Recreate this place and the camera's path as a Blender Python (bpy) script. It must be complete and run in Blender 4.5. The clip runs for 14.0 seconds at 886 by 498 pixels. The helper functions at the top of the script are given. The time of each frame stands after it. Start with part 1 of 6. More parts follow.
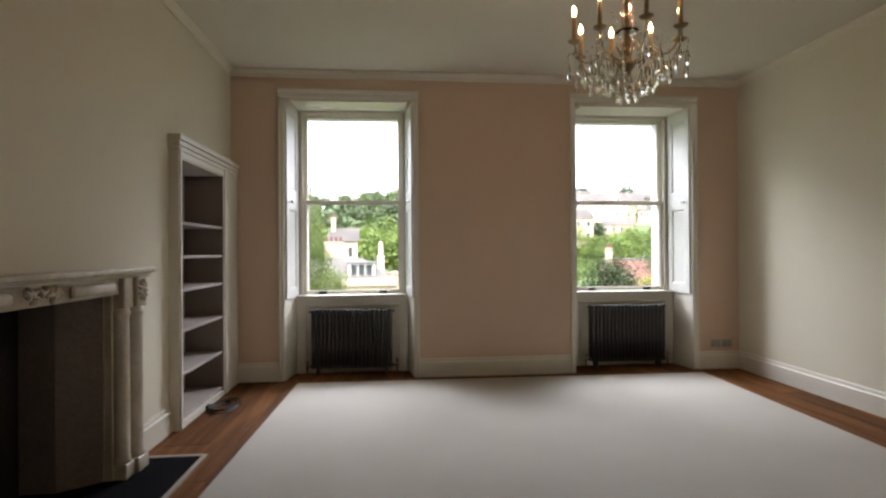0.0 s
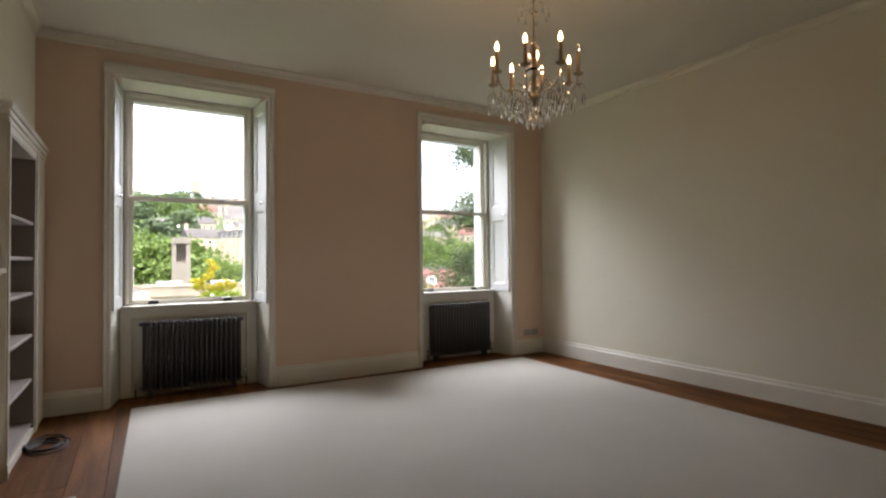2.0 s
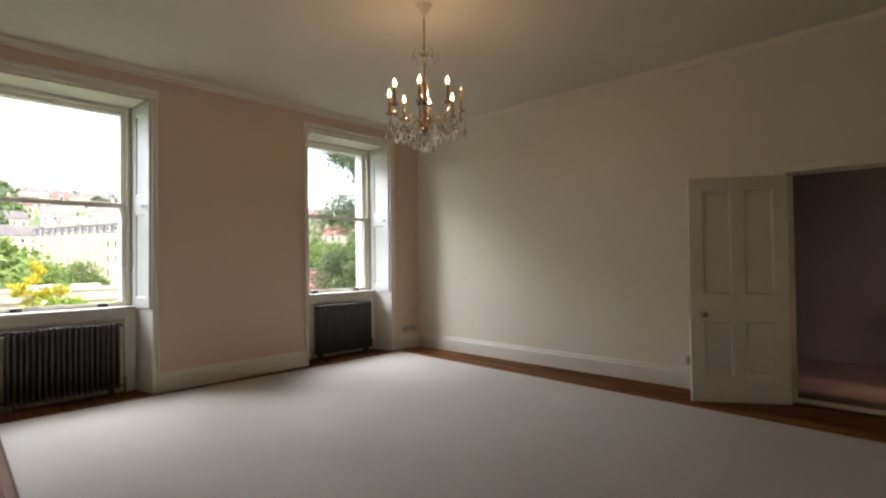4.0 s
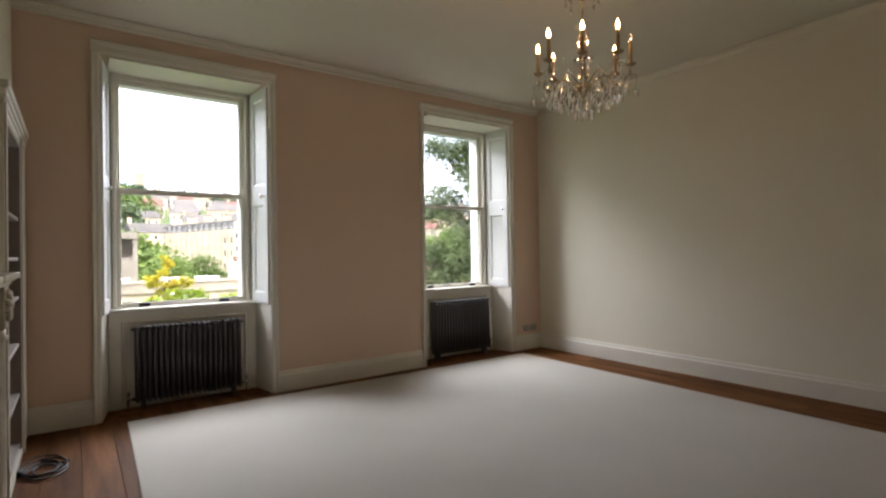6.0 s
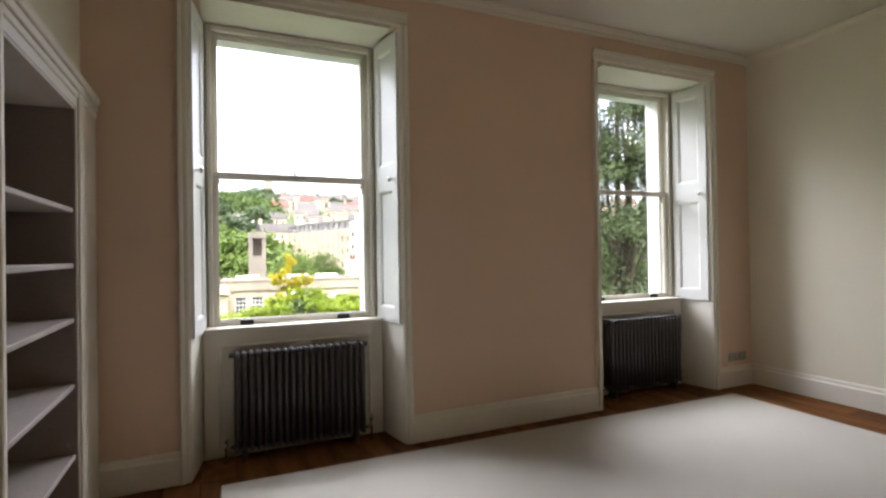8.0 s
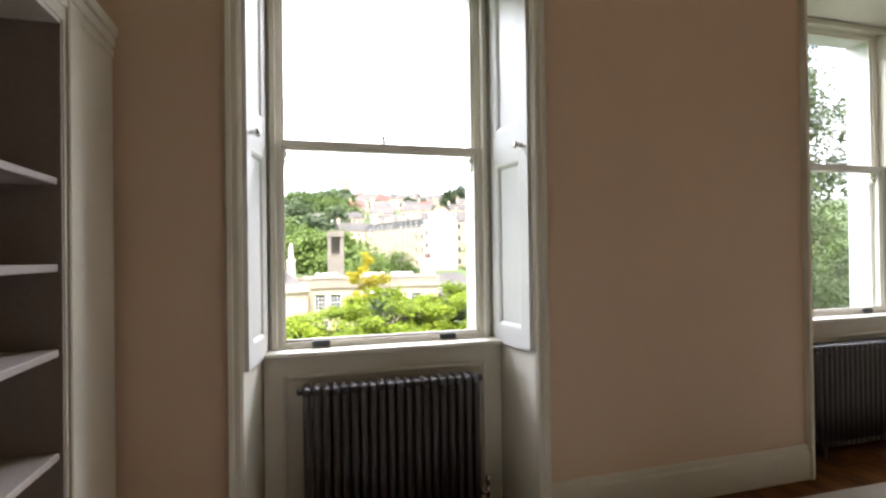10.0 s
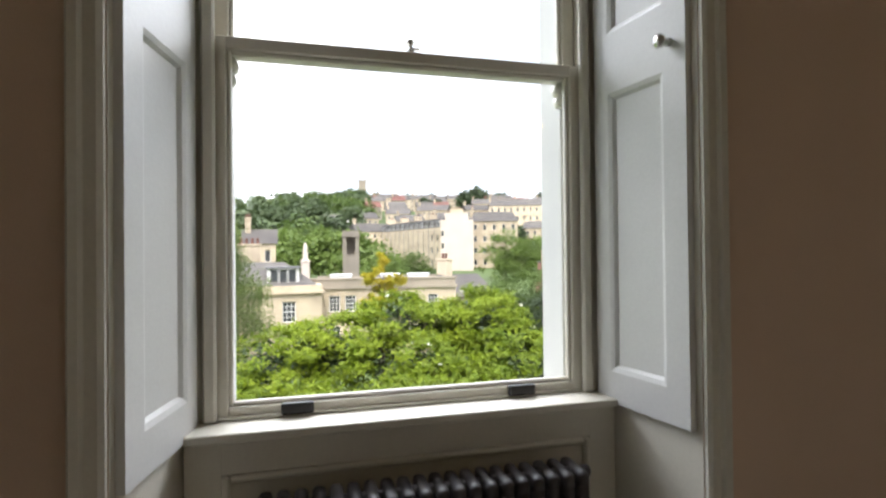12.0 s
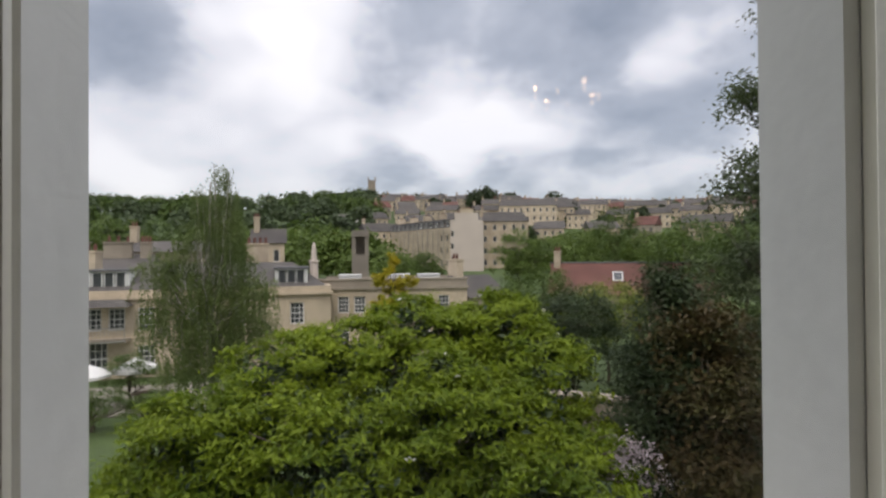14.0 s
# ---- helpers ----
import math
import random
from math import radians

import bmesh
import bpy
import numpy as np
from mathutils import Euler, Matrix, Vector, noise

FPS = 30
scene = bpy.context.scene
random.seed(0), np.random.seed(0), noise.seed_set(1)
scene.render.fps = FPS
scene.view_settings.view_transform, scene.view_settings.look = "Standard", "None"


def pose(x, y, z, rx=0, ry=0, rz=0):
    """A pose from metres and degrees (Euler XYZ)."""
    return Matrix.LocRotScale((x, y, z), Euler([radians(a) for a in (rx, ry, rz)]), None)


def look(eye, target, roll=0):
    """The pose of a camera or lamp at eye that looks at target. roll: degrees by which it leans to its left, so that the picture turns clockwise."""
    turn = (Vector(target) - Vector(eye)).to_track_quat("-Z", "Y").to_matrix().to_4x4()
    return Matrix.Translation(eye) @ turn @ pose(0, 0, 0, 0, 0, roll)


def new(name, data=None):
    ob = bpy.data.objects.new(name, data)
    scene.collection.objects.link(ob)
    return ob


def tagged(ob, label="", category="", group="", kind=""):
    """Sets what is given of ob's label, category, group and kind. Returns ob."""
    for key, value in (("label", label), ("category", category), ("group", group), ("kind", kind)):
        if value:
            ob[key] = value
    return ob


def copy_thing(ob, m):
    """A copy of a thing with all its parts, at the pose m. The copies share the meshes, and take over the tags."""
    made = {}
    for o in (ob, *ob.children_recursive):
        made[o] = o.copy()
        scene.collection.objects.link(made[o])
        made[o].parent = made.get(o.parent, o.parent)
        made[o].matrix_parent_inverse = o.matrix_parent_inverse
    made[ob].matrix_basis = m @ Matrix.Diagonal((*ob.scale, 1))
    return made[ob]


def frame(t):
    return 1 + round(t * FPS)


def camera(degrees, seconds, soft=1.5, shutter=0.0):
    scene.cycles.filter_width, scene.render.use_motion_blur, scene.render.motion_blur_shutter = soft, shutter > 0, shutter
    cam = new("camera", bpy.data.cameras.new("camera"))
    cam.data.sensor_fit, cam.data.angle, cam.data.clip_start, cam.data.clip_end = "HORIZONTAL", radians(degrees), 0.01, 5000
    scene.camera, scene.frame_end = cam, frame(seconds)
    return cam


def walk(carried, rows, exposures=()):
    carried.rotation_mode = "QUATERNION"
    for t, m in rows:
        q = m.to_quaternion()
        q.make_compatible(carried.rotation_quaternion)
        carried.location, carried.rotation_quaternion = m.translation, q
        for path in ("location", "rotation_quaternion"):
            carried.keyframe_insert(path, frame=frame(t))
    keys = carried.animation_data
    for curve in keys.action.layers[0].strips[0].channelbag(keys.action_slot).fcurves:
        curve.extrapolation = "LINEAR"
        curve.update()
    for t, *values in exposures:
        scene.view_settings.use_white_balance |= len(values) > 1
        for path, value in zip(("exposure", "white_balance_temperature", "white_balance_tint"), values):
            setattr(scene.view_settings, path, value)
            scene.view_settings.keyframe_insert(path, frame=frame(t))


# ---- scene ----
# the camera and its walk
cam = camera(82.0, 14.0, soft=2.4)
PATH = [
    (0, (-0.2, -5.57, 1.372), (-0.022, -3.578, 1.38), -0.4),
    (0.5, (-0.37, -5.61, 1.396), (0.044, -3.653, 1.408), -0.4),
    (1, (-0.58, -5.523, 1.364), (-0.025, -3.601, 1.373), -0.5),
    (1.5, (-0.865, -5.41, 1.355), (-0.146, -3.544, 1.373), -0.4),
    (2, (-1.2, -5.48, 1.302), (-0.17, -3.765, 1.345), -0.5),
    (2.2, (-1.290, -5.530, 1.315), (-0.087, -3.933, 1.350), -0.5),
    (2.6, (-1.470, -5.630, 1.325), (-0.073, -4.199, 1.362), -0.6),
    (3.2, (-1.660, -5.730, 1.335), (-0.155, -4.413, 1.373), -0.6),
    (3.8, (-1.720, -5.770, 1.340), (-0.248, -4.416, 1.377), -0.7),
    (4.3, (-1.718, -5.777, 1.342), (-0.335, -4.333, 1.378), -0.7),
    (4.5, (-1.662, -5.787, 1.347), (-0.319, -4.305, 1.377), -0.8),
    (5, (-1.646, -5.635, 1.337), (-0.395, -4.074, 1.361), -0.9),
    (5.5, (-1.636, -5.301, 1.333), (-0.444, -3.695, 1.351), -0.9),
    (6, (-1.582, -5.014, 1.332), (-0.408, -3.395, 1.349), -0.9),
    (6.5, (-1.421, -4.656, 1.35), (-0.277, -3.015, 1.361), -0.9),
    (7, (-1.354, -4.221, 1.337), (-0.325, -2.506, 1.354), -0.8),
    (7.5, (-1.343, -3.845, 1.355), (-0.371, -2.097, 1.373), -0.7),
    (8, (-1.252, -3.487, 1.373), (-0.439, -1.66, 1.388), -0.9),
    (8.5, (-1.194, -3.211, 1.357), (-0.58, -1.308, 1.376), -0.9),
    (9, (-1.204, -2.951, 1.37), (-0.641, -1.032, 1.388), -0.7),
    (11.5, (-1.036, -1.402, 1.362), (-0.529, 0.533, 1.375), -0.9),
    (12, (-1.006, -1.132, 1.343), (-0.518, 0.807, 1.361), -0.6),
    (12.5, (-1.015, -0.85, 1.356), (-0.529, 1.091, 1.372), -0.4),
    (13, (-0.972, -0.556, 1.348), (-0.480, 1.383, 1.366), -0.4),
    (13.5, (-0.905, -0.326, 1.355), (-0.424, 1.616, 1.371), -0.4),
    (14, (-0.948, -0.122, 1.357), (-0.494, 1.826, 1.376), -0.4),
]
EXPOSURES = [(0, 2.13, 6500, 18), (1.2, 2.0, 6500, 18), (2, 2.0, 6500, 18), (4.5, 2.24, 6500, 18), (5.2, 2.16, 6500, 18), (6.5, 1.97, 6500, 18), (7.5, 1.96, 6500, 18), (9, 2.14, 6500, 18), (11.5, 1.6, 6500, 16), (12.5, 0.6, 6550, 15), (13.2, -0.34, 6600, 17), (14, -0.5, 6650, 18)]
walk(cam, [(t, look(eye, target, roll)) for t, eye, target, roll in PATH], EXPOSURES)

# ---- world and lights ----
SKY = 1.12
# cloud banks (dark) and breaks (bright): bearing, height, width and depth in degrees, strength
CLOUDS = [(16, 13.6, 13, 3.0, 0.20), (-3, 19, 8, 8, 0.16), (-17, 11, 13, 6, 0.14), (37, 19.8, 4, 2.8, 0.15), (32, 7.4, 9, 2.4, 0.16),
          (27, 22.5, 14, 4.5, -0.18), (13, 9.4, 13, 2.0, -0.13), (28, 11.0, 6, 1.6, -0.08), (-16, 20, 8, 3, -0.10), (12, 28, 18, 4, -0.07)]


def make_world():
    world = bpy.data.worlds.new("overcast_sky")
    scene.world = world
    world.use_nodes = True
    nt = world.node_tree
    nt.nodes.clear()
    out = nt.nodes.new("ShaderNodeOutputWorld")
    sky = nt.nodes.new("ShaderNodeTexSky")
    sky.sky_type, sky.sun_disc = "NISHITA", False
    sky.sun_elevation, sky.sun_rotation = radians(52), radians(200)
    coord = nt.nodes.new("ShaderNodeTexCoord")
    sep = nt.nodes.new("ShaderNodeSeparateXYZ")
    nt.links.new(coord.outputs["Generated"], sep.inputs[0])
    # the cloud deck: direction projected on a flat layer overhead
    zc = nt.nodes.new("ShaderNodeMath")
    zc.operation, zc.inputs[1].default_value = "MAXIMUM", 0.0
    nt.links.new(sep.outputs["Z"], zc.inputs[0])
    den = nt.nodes.new("ShaderNodeMath")
    den.operation, den.inputs[1].default_value = "ADD", 0.50
    nt.links.new(zc.outputs[0], den.inputs[0])
    div = nt.nodes.new("ShaderNodeVectorMath")
    div.operation = "DIVIDE"
    comb = nt.nodes.new("ShaderNodeCombineXYZ")
    for i in range(3):
        nt.links.new(den.outputs[0], comb.inputs[i])
    nt.links.new(coord.outputs["Generated"], div.inputs[0])
    nt.links.new(comb.outputs[0], div.inputs[1])
    n1 = nt.nodes.new("ShaderNodeTexNoise")
    n1.inputs["Scale"].default_value, n1.inputs["Detail"].default_value = 2.7, 6
    n1.inputs["Roughness"].default_value, n1.inputs["Distortion"].default_value = 0.5, 0.1
    shift = nt.nodes.new("ShaderNodeVectorMath")
    shift.operation, shift.inputs[1].default_value = "ADD", (1.3, 0.7, 0.4)
    nt.links.new(div.outputs[0], shift.inputs[0])
    nt.links.new(shift.outputs[0], n1.inputs["Vector"])
    # broad cloud banks and breaks over the hill, their edges broken up by a second noise
    n2 = nt.nodes.new("ShaderNodeTexNoise")
    n2.inputs["Scale"].default_value, n2.inputs["Detail"].default_value = 5.5, 5
    nt.links.new(shift.outputs[0], n2.inputs["Vector"])
    warp = nt.nodes.new("ShaderNodeMath")
    warp.operation, warp.inputs[1].default_value, warp.inputs[2].default_value = "MULTIPLY_ADD", 0.30, -0.15
    nt.links.new(n2.outputs["Fac"], warp.inputs[0])

    def calc(op, a, b, c=None):
        m = nt.nodes.new("ShaderNodeMath")
        m.operation = op
        for k, v in enumerate((a, b, c)):
            if v is None:
                continue
            if isinstance(v, (int, float)):
                m.inputs[k].default_value = v
            else:
                nt.links.new(v, m.inputs[k])
        return m.outputs[0]

    bearing = calc("ADD", calc("ARCTAN2", sep.outputs["X"], sep.outputs["Y"]), warp.outputs[0])
    height = calc("MULTIPLY_ADD", warp.outputs[0], 0.45, sep.outputs["Z"])
    amount = calc("MULTIPLY_ADD", n1.outputs["Fac"], 0.80, 0.125)
    for az, el, wide, tall, push in CLOUDS:
        du = calc("MULTIPLY", calc("SUBTRACT", bearing, radians(az)), 1 / radians(wide))
        dv = calc("MULTIPLY", calc("SUBTRACT", height, math.sin(radians(el))), 1 / math.sin(radians(tall)))
        r2 = calc("ADD", calc("MULTIPLY", du, du), calc("MULTIPLY", dv, dv))
        amount = calc("MULTIPLY_ADD", calc("POWER", 2.718, calc("MULTIPLY", r2, -1.0)), push, amount)
    ramp = nt.nodes.new("ShaderNodeValToRGB")
    e = ramp.color_ramp.elements
    e[0].position, e[0].color = 0.32, (0.27, 0.31, 0.36, 1)
    e[1].position, e[1].color = 0.72, (1.12, 1.12, 1.11, 1)
    mid = e.new(0.46)
    mid.color = (0.46, 0.50, 0.55, 1)
    mid = e.new(0.57)
    mid.color = (0.80, 0.82, 0.845, 1)
    nt.links.new(amount, ramp.inputs["Fac"])
    # an overcast sky is brighter overhead than at the horizon
    sq = nt.nodes.new("ShaderNodeMath")
    sq.operation = "MULTIPLY"
    nt.links.new(zc.outputs[0], sq.inputs[0])
    nt.links.new(zc.outputs[0], sq.inputs[1])
    grad = nt.nodes.new("ShaderNodeMath")
    grad.operation, grad.inputs[1].default_value, grad.inputs[2].default_value = "MULTIPLY_ADD", 2.3, 0.95
    nt.links.new(sq.outputs[0], grad.inputs[0])
    cloud = nt.nodes.new("ShaderNodeBackground")
    nt.links.new(ramp.outputs["Color"], cloud.inputs["Color"])
    gs = nt.nodes.new("ShaderNodeMath")
    gs.operation, gs.inputs[1].default_value = "MULTIPLY", SKY
    nt.links.new(grad.outputs[0], gs.inputs[0])
    nt.links.new(gs.outputs[0], cloud.inputs["Strength"])
    blue = nt.nodes.new("ShaderNodeBackground")
    blue.inputs["Strength"].default_value = 0.05
    nt.links.new(sky.outputs[0], blue.inputs["Color"])
    add = nt.nodes.new("ShaderNodeAddShader")
    nt.links.new(cloud.outputs[0], add.inputs[0])
    nt.links.new(blue.outputs[0], add.inputs[1])
    nt.links.new(add.outputs[0], out.inputs["Surface"])


make_world()
sun_data = bpy.data.lights.new("sun", "SUN")
sun_data.energy, sun_data.angle, sun_data.color = 1.5, radians(14), (1.0, 0.95, 0.87)
sun = new("sun", sun_data)
sun.matrix_world = look((-30, -90, 120), (0, 0, 0))

# added area lamp above the windows, unseen, topping up the sky's bright upper part
fill_data = bpy.data.lights.new("window_sky", "AREA")
fill_data.shape, fill_data.size, fill_data.size_y = "RECTANGLE", 18.0, 5.0
fill_data.energy, fill_data.color = 1650.0, (0.90, 0.955, 1.0)
fill_lamp = new("window_sky", fill_data)
fill_lamp.matrix_world = look((0.9, 7.5, 8.8), (0.9, -0.5, 6.8))

# ---- materials ----


def rgba(c):
    return (c[0], c[1], c[2], 1)


def surface(name, base, rough=0.6, vary=0.12, scale=3.0, fine=60.0, bump=0.05, metal=0.0, tint=None, piece=0.0, spec=0.5, stretch=None, sub=0.0):
    """A painted, stone, wooden or leafy surface: broad stains, fine grain, bump."""
    m = bpy.data.materials.new(name)
    m.use_nodes = True
    nt = m.node_tree
    b = nt.nodes["Principled BSDF"]
    co = nt.nodes.new("ShaderNodeTexCoord")
    vec = co.outputs["Object"]
    if stretch:
        mp = nt.nodes.new("ShaderNodeMapping")
        mp.inputs["Scale"].default_value = stretch
        nt.links.new(vec, mp.inputs["Vector"])
        vec = mp.outputs[0]
    big = nt.nodes.new("ShaderNodeTexNoise")
    big.inputs["Scale"].default_value, big.inputs["Detail"].default_value = scale, 4
    small = nt.nodes.new("ShaderNodeTexNoise")
    small.inputs["Scale"].default_value, small.inputs["Detail"].default_value = fine, 3
    nt.links.new(vec, big.inputs["Vector"])
    nt.links.new(vec, small.inputs["Vector"])
    mix1 = nt.nodes.new("ShaderNodeMix")
    mix1.data_type = "RGBA"
    other = tint or tuple(v * (1 - 1.6 * vary) for v in base)
    mix1.inputs[6].default_value, mix1.inputs[7].default_value = rgba(base), rgba(other)
    rp = nt.nodes.new("ShaderNodeMapRange")
    rp.inputs[1].default_value, rp.inputs[2].default_value = 0.35, 0.68
    nt.links.new(big.outputs["Fac"], rp.inputs[0])
    nt.links.new(rp.outputs[0], mix1.inputs[0])
    hsv = nt.nodes.new("ShaderNodeHueSaturation")
    val = nt.nodes.new("ShaderNodeMapRange")
    val.inputs[1].default_value, val.inputs[2].default_value = 0.3, 0.7
    val.inputs[3].default_value, val.inputs[4].default_value = 1 - vary, 1 + vary
    nt.links.new(small.outputs["Fac"], val.inputs[0])
    value = val.outputs[0]
    if piece:
        info = nt.nodes.new("ShaderNodeObjectInfo")
        pr = nt.nodes.new("ShaderNodeMapRange")
        pr.inputs[3].default_value, pr.inputs[4].default_value = 1 - piece, 1 + piece
        nt.links.new(info.outputs["Random"], pr.inputs[0])
        mul = nt.nodes.new("ShaderNodeMath")
        mul.operation = "MULTIPLY"
        nt.links.new(value, mul.inputs[0])
        nt.links.new(pr.outputs[0], mul.inputs[1])
        value = mul.outputs[0]
    nt.links.new(value, hsv.inputs["Value"])
    nt.links.new(mix1.outputs[2], hsv.inputs["Color"])
    nt.links.new(hsv.outputs[0], b.inputs["Base Color"])
    rr = nt.nodes.new("ShaderNodeMapRange")
    rr.inputs[3].default_value, rr.inputs[4].default_value = max(0.02, rough - 0.08), min(1, rough + 0.08)
    nt.links.new(big.outputs["Fac"], rr.inputs[0])
    nt.links.new(rr.outputs[0], b.inputs["Roughness"])
    b.inputs["Metallic"].default_value = metal
    b.inputs["Specular IOR Level"].default_value = spec
    if bump:
        bp = nt.nodes.new("ShaderNodeBump")
        bp.inputs["Strength"].default_value, bp.inputs["Distance"].default_value = bump, 0.02
        nt.links.new(small.outputs["Fac"], bp.inputs["Height"])
        nt.links.new(bp.outputs[0], b.inputs["Normal"])
    return m


def foliage(name, base, other, spread=0.3, gloss=0.45):
    """Leaves: each one its own shade, some light coming through."""
    m = bpy.data.materials.new(name)
    m.use_nodes = True
    nt = m.node_tree
    b = nt.nodes["Principled BSDF"]
    geo = nt.nodes.new("ShaderNodeNewGeometry")
    co = nt.nodes.new("ShaderNodeTexCoord")
    big = nt.nodes.new("ShaderNodeTexNoise")
    big.inputs["Scale"].default_value = 0.9
    nt.links.new(co.outputs["Object"], big.inputs["Vector"])
    add = nt.nodes.new("ShaderNodeMath")
    add.operation, add.inputs[1].default_value = "MULTIPLY_ADD", 0.34
    nt.links.new(geo.outputs["Random Per Island"], add.inputs[0])
    nt.links.new(big.outputs["Fac"], add.inputs[2])
    rp = nt.nodes.new("ShaderNodeMapRange")
    rp.inputs[1].default_value, rp.inputs[2].default_value = 0.42, 0.88
    nt.links.new(add.outputs[0], rp.inputs[0])
    mix = nt.nodes.new("ShaderNodeMix")
    mix.data_type = "RGBA"
    mix.inputs[6].default_value, mix.inputs[7].default_value = rgba(base), rgba(other)
    nt.links.new(rp.outputs[0], mix.inputs[0])
    nt.links.new(mix.outputs[2], b.inputs["Base Color"])
    b.inputs["Roughness"].default_value = gloss
    b.inputs["Specular IOR Level"].default_value = 0.22
    tr = nt.nodes.new("ShaderNodeBsdfTranslucent")
    nt.links.new(mix.outputs[2], tr.inputs["Color"])
    ms = nt.nodes.new("ShaderNodeMixShader")
    ms.inputs[0].default_value = spread
    nt.links.new(b.outputs[0], ms.inputs[1])
    nt.links.new(tr.outputs[0], ms.inputs[2])
    nt.links.new(ms.outputs[0], nt.nodes["Material Output"].inputs["Surface"])
    return m


def glass_pane(name):
    m = bpy.data.materials.new(name)
    m.use_nodes = True
    nt = m.node_tree
    nt.nodes.remove(nt.nodes["Principled BSDF"])
    clear = nt.nodes.new("ShaderNodeBsdfTransparent")
    clear.inputs["Color"].default_value = (0.96, 0.97, 0.965, 1)
    gloss = nt.nodes.new("ShaderNodeBsdfGlossy")
    gloss.inputs["Roughness"].default_value = 0.02
    lw = nt.nodes.new("ShaderNodeLayerWeight")
    lw.inputs["Blend"].default_value = 0.5
    pw = nt.nodes.new("ShaderNodeMath")
    pw.operation, pw.inputs[1].default_value = "POWER", 5.0
    nt.links.new(lw.outputs["Facing"], pw.inputs[0])
    fr = nt.nodes.new("ShaderNodeMath")
    fr.operation, fr.inputs[1].default_value, fr.inputs[2].default_value = "MULTIPLY_ADD", 0.9, 0.03
    nt.links.new(pw.outputs[0], fr.inputs[0])
    mix = nt.nodes.new("ShaderNodeMixShader")
    nt.links.new(fr.outputs[0], mix.inputs[0])
    nt.links.new(clear.outputs[0], mix.inputs[1])
    nt.links.new(gloss.outputs[0], mix.inputs[2])
    nt.links.new(mix.outputs[0], nt.nodes["Material Output"].inputs["Surface"])
    return m


def crystal(name, color, rough=0.0, ior=1.5):
    m = bpy.data.materials.new(name)
    m.use_nodes = True
    b = m.node_tree.nodes["Principled BSDF"]
    b.inputs["Base Color"].default_value = rgba(color)
    b.inputs["Transmission Weight"].default_value = 1.0
    b.inputs["Roughness"].default_value = rough
    b.inputs["IOR"].default_value = ior
    return m


def glowing(name, color, strength):
    m = bpy.data.materials.new(name)
    m.use_nodes = True
    b = m.node_tree.nodes["Principled BSDF"]
    b.inputs["Base Color"].default_value = rgba(color)
    b.inputs["Emission Color"].default_value = rgba(color)
    b.inputs["Emission Strength"].default_value = strength
    return m


PINK = surface("pink_plaster_paint", (0.715, 0.54, 0.41), 0.85, 0.025, 1.2, 220, 0.03)
CREAM = surface("cream_wall_paint", (0.745, 0.70, 0.565), 0.85, 0.025, 1.1, 220, 0.03)
CEIL = surface("ceiling_paint", (0.67, 0.63, 0.525), 0.9, 0.02, 1.0, 160, 0.02)
TRIM = surface("off_white_gloss_paint", (0.72, 0.685, 0.59), 0.42, 0.025, 4.0, 90, 0.03)
SHUT = surface("white_shutter_paint", (0.68, 0.675, 0.65), 0.4, 0.02, 5.0, 90, 0.03)
SHELF = surface("bookcase_paint", (0.60, 0.545, 0.48), 0.5, 0.03, 4.0, 80, 0.03)
# shelf and inside paints: the alcove's shade is put into their darker colour
SHELF_TOP = surface("shaded_shelf_paint", (0.40, 0.355, 0.325), 0.55, 0.05, 4.0, 60, 0.04)
SHELF_IN = surface("bookcase_shaded_inside", (0.26, 0.215, 0.19), 0.7, 0.06, 3.0, 60, 0.05)
OAK = surface("red_brown_floorboard", (0.185, 0.076, 0.022), 0.6, 0.16, 2.0, 30, 0.08, tint=(0.085, 0.032, 0.010), piece=0.3, spec=0.10, stretch=(6, 0.5, 6))
JOINT = surface("dark_floor_joint", (0.03, 0.015, 0.01), 0.8, 0.1)
RUG = surface("cream_wool_rug", (0.525, 0.50, 0.45), 0.95, 0.035, 1.3, 420, 0.35, spec=0.1)
RUG_EDGE = surface("brown_rug_binding", (0.16, 0.10, 0.07), 0.9, 0.05)
IRON = surface("anthracite_radiator_paint", (0.060, 0.056, 0.061), 0.4, 0.06, 5, 80, 0.04)
CHROME = surface("chrome", (0.75, 0.74, 0.72), 0.18, 0.03, 8, 60, 0, metal=1.0)
BRASS = surface("aged_brass", (0.36, 0.28, 0.16), 0.35, 0.10, 12, 90, 0.03, metal=1.0)
BLACK = surface("black_plastic", (0.012, 0.012, 0.013), 0.45, 0.1)
MARBLE = surface("veined_cream_marble", (0.62, 0.56, 0.45), 0.3, 0.07, 5, 30, 0.03, tint=(0.44, 0.39, 0.31))
SLATE = surface("black_slate_hearth", (0.008, 0.008, 0.010), 0.9, 0.15, 4, 60, 0.06, spec=0.05)
HEARTH_EDGE = surface("pale_hearth_border", (0.40, 0.35, 0.29), 0.5, 0.06)
CHEEK = surface("grey_fireback_render", (0.235, 0.195, 0.18), 0.9, 0.12, 3, 40, 0.12)
SOOT = surface("sooty_fireback", (0.022, 0.019, 0.018), 0.95, 0.2, 4, 40, 0.15)
STEEL_PLATE = surface("brushed_steel_socket", (0.42, 0.40, 0.37), 0.35, 0.04, 4, 120, 0.02, metal=0.8)
STONE_WHITE = surface("white_painted_stone", (0.60, 0.59, 0.565), 0.7, 0.04, 3, 30, 0.08)
LICHEN = surface("lichened_sill_paint", (0.62, 0.61, 0.54), 0.85, 0.18, 22, 70, 0.15, tint=(0.27, 0.28, 0.17))
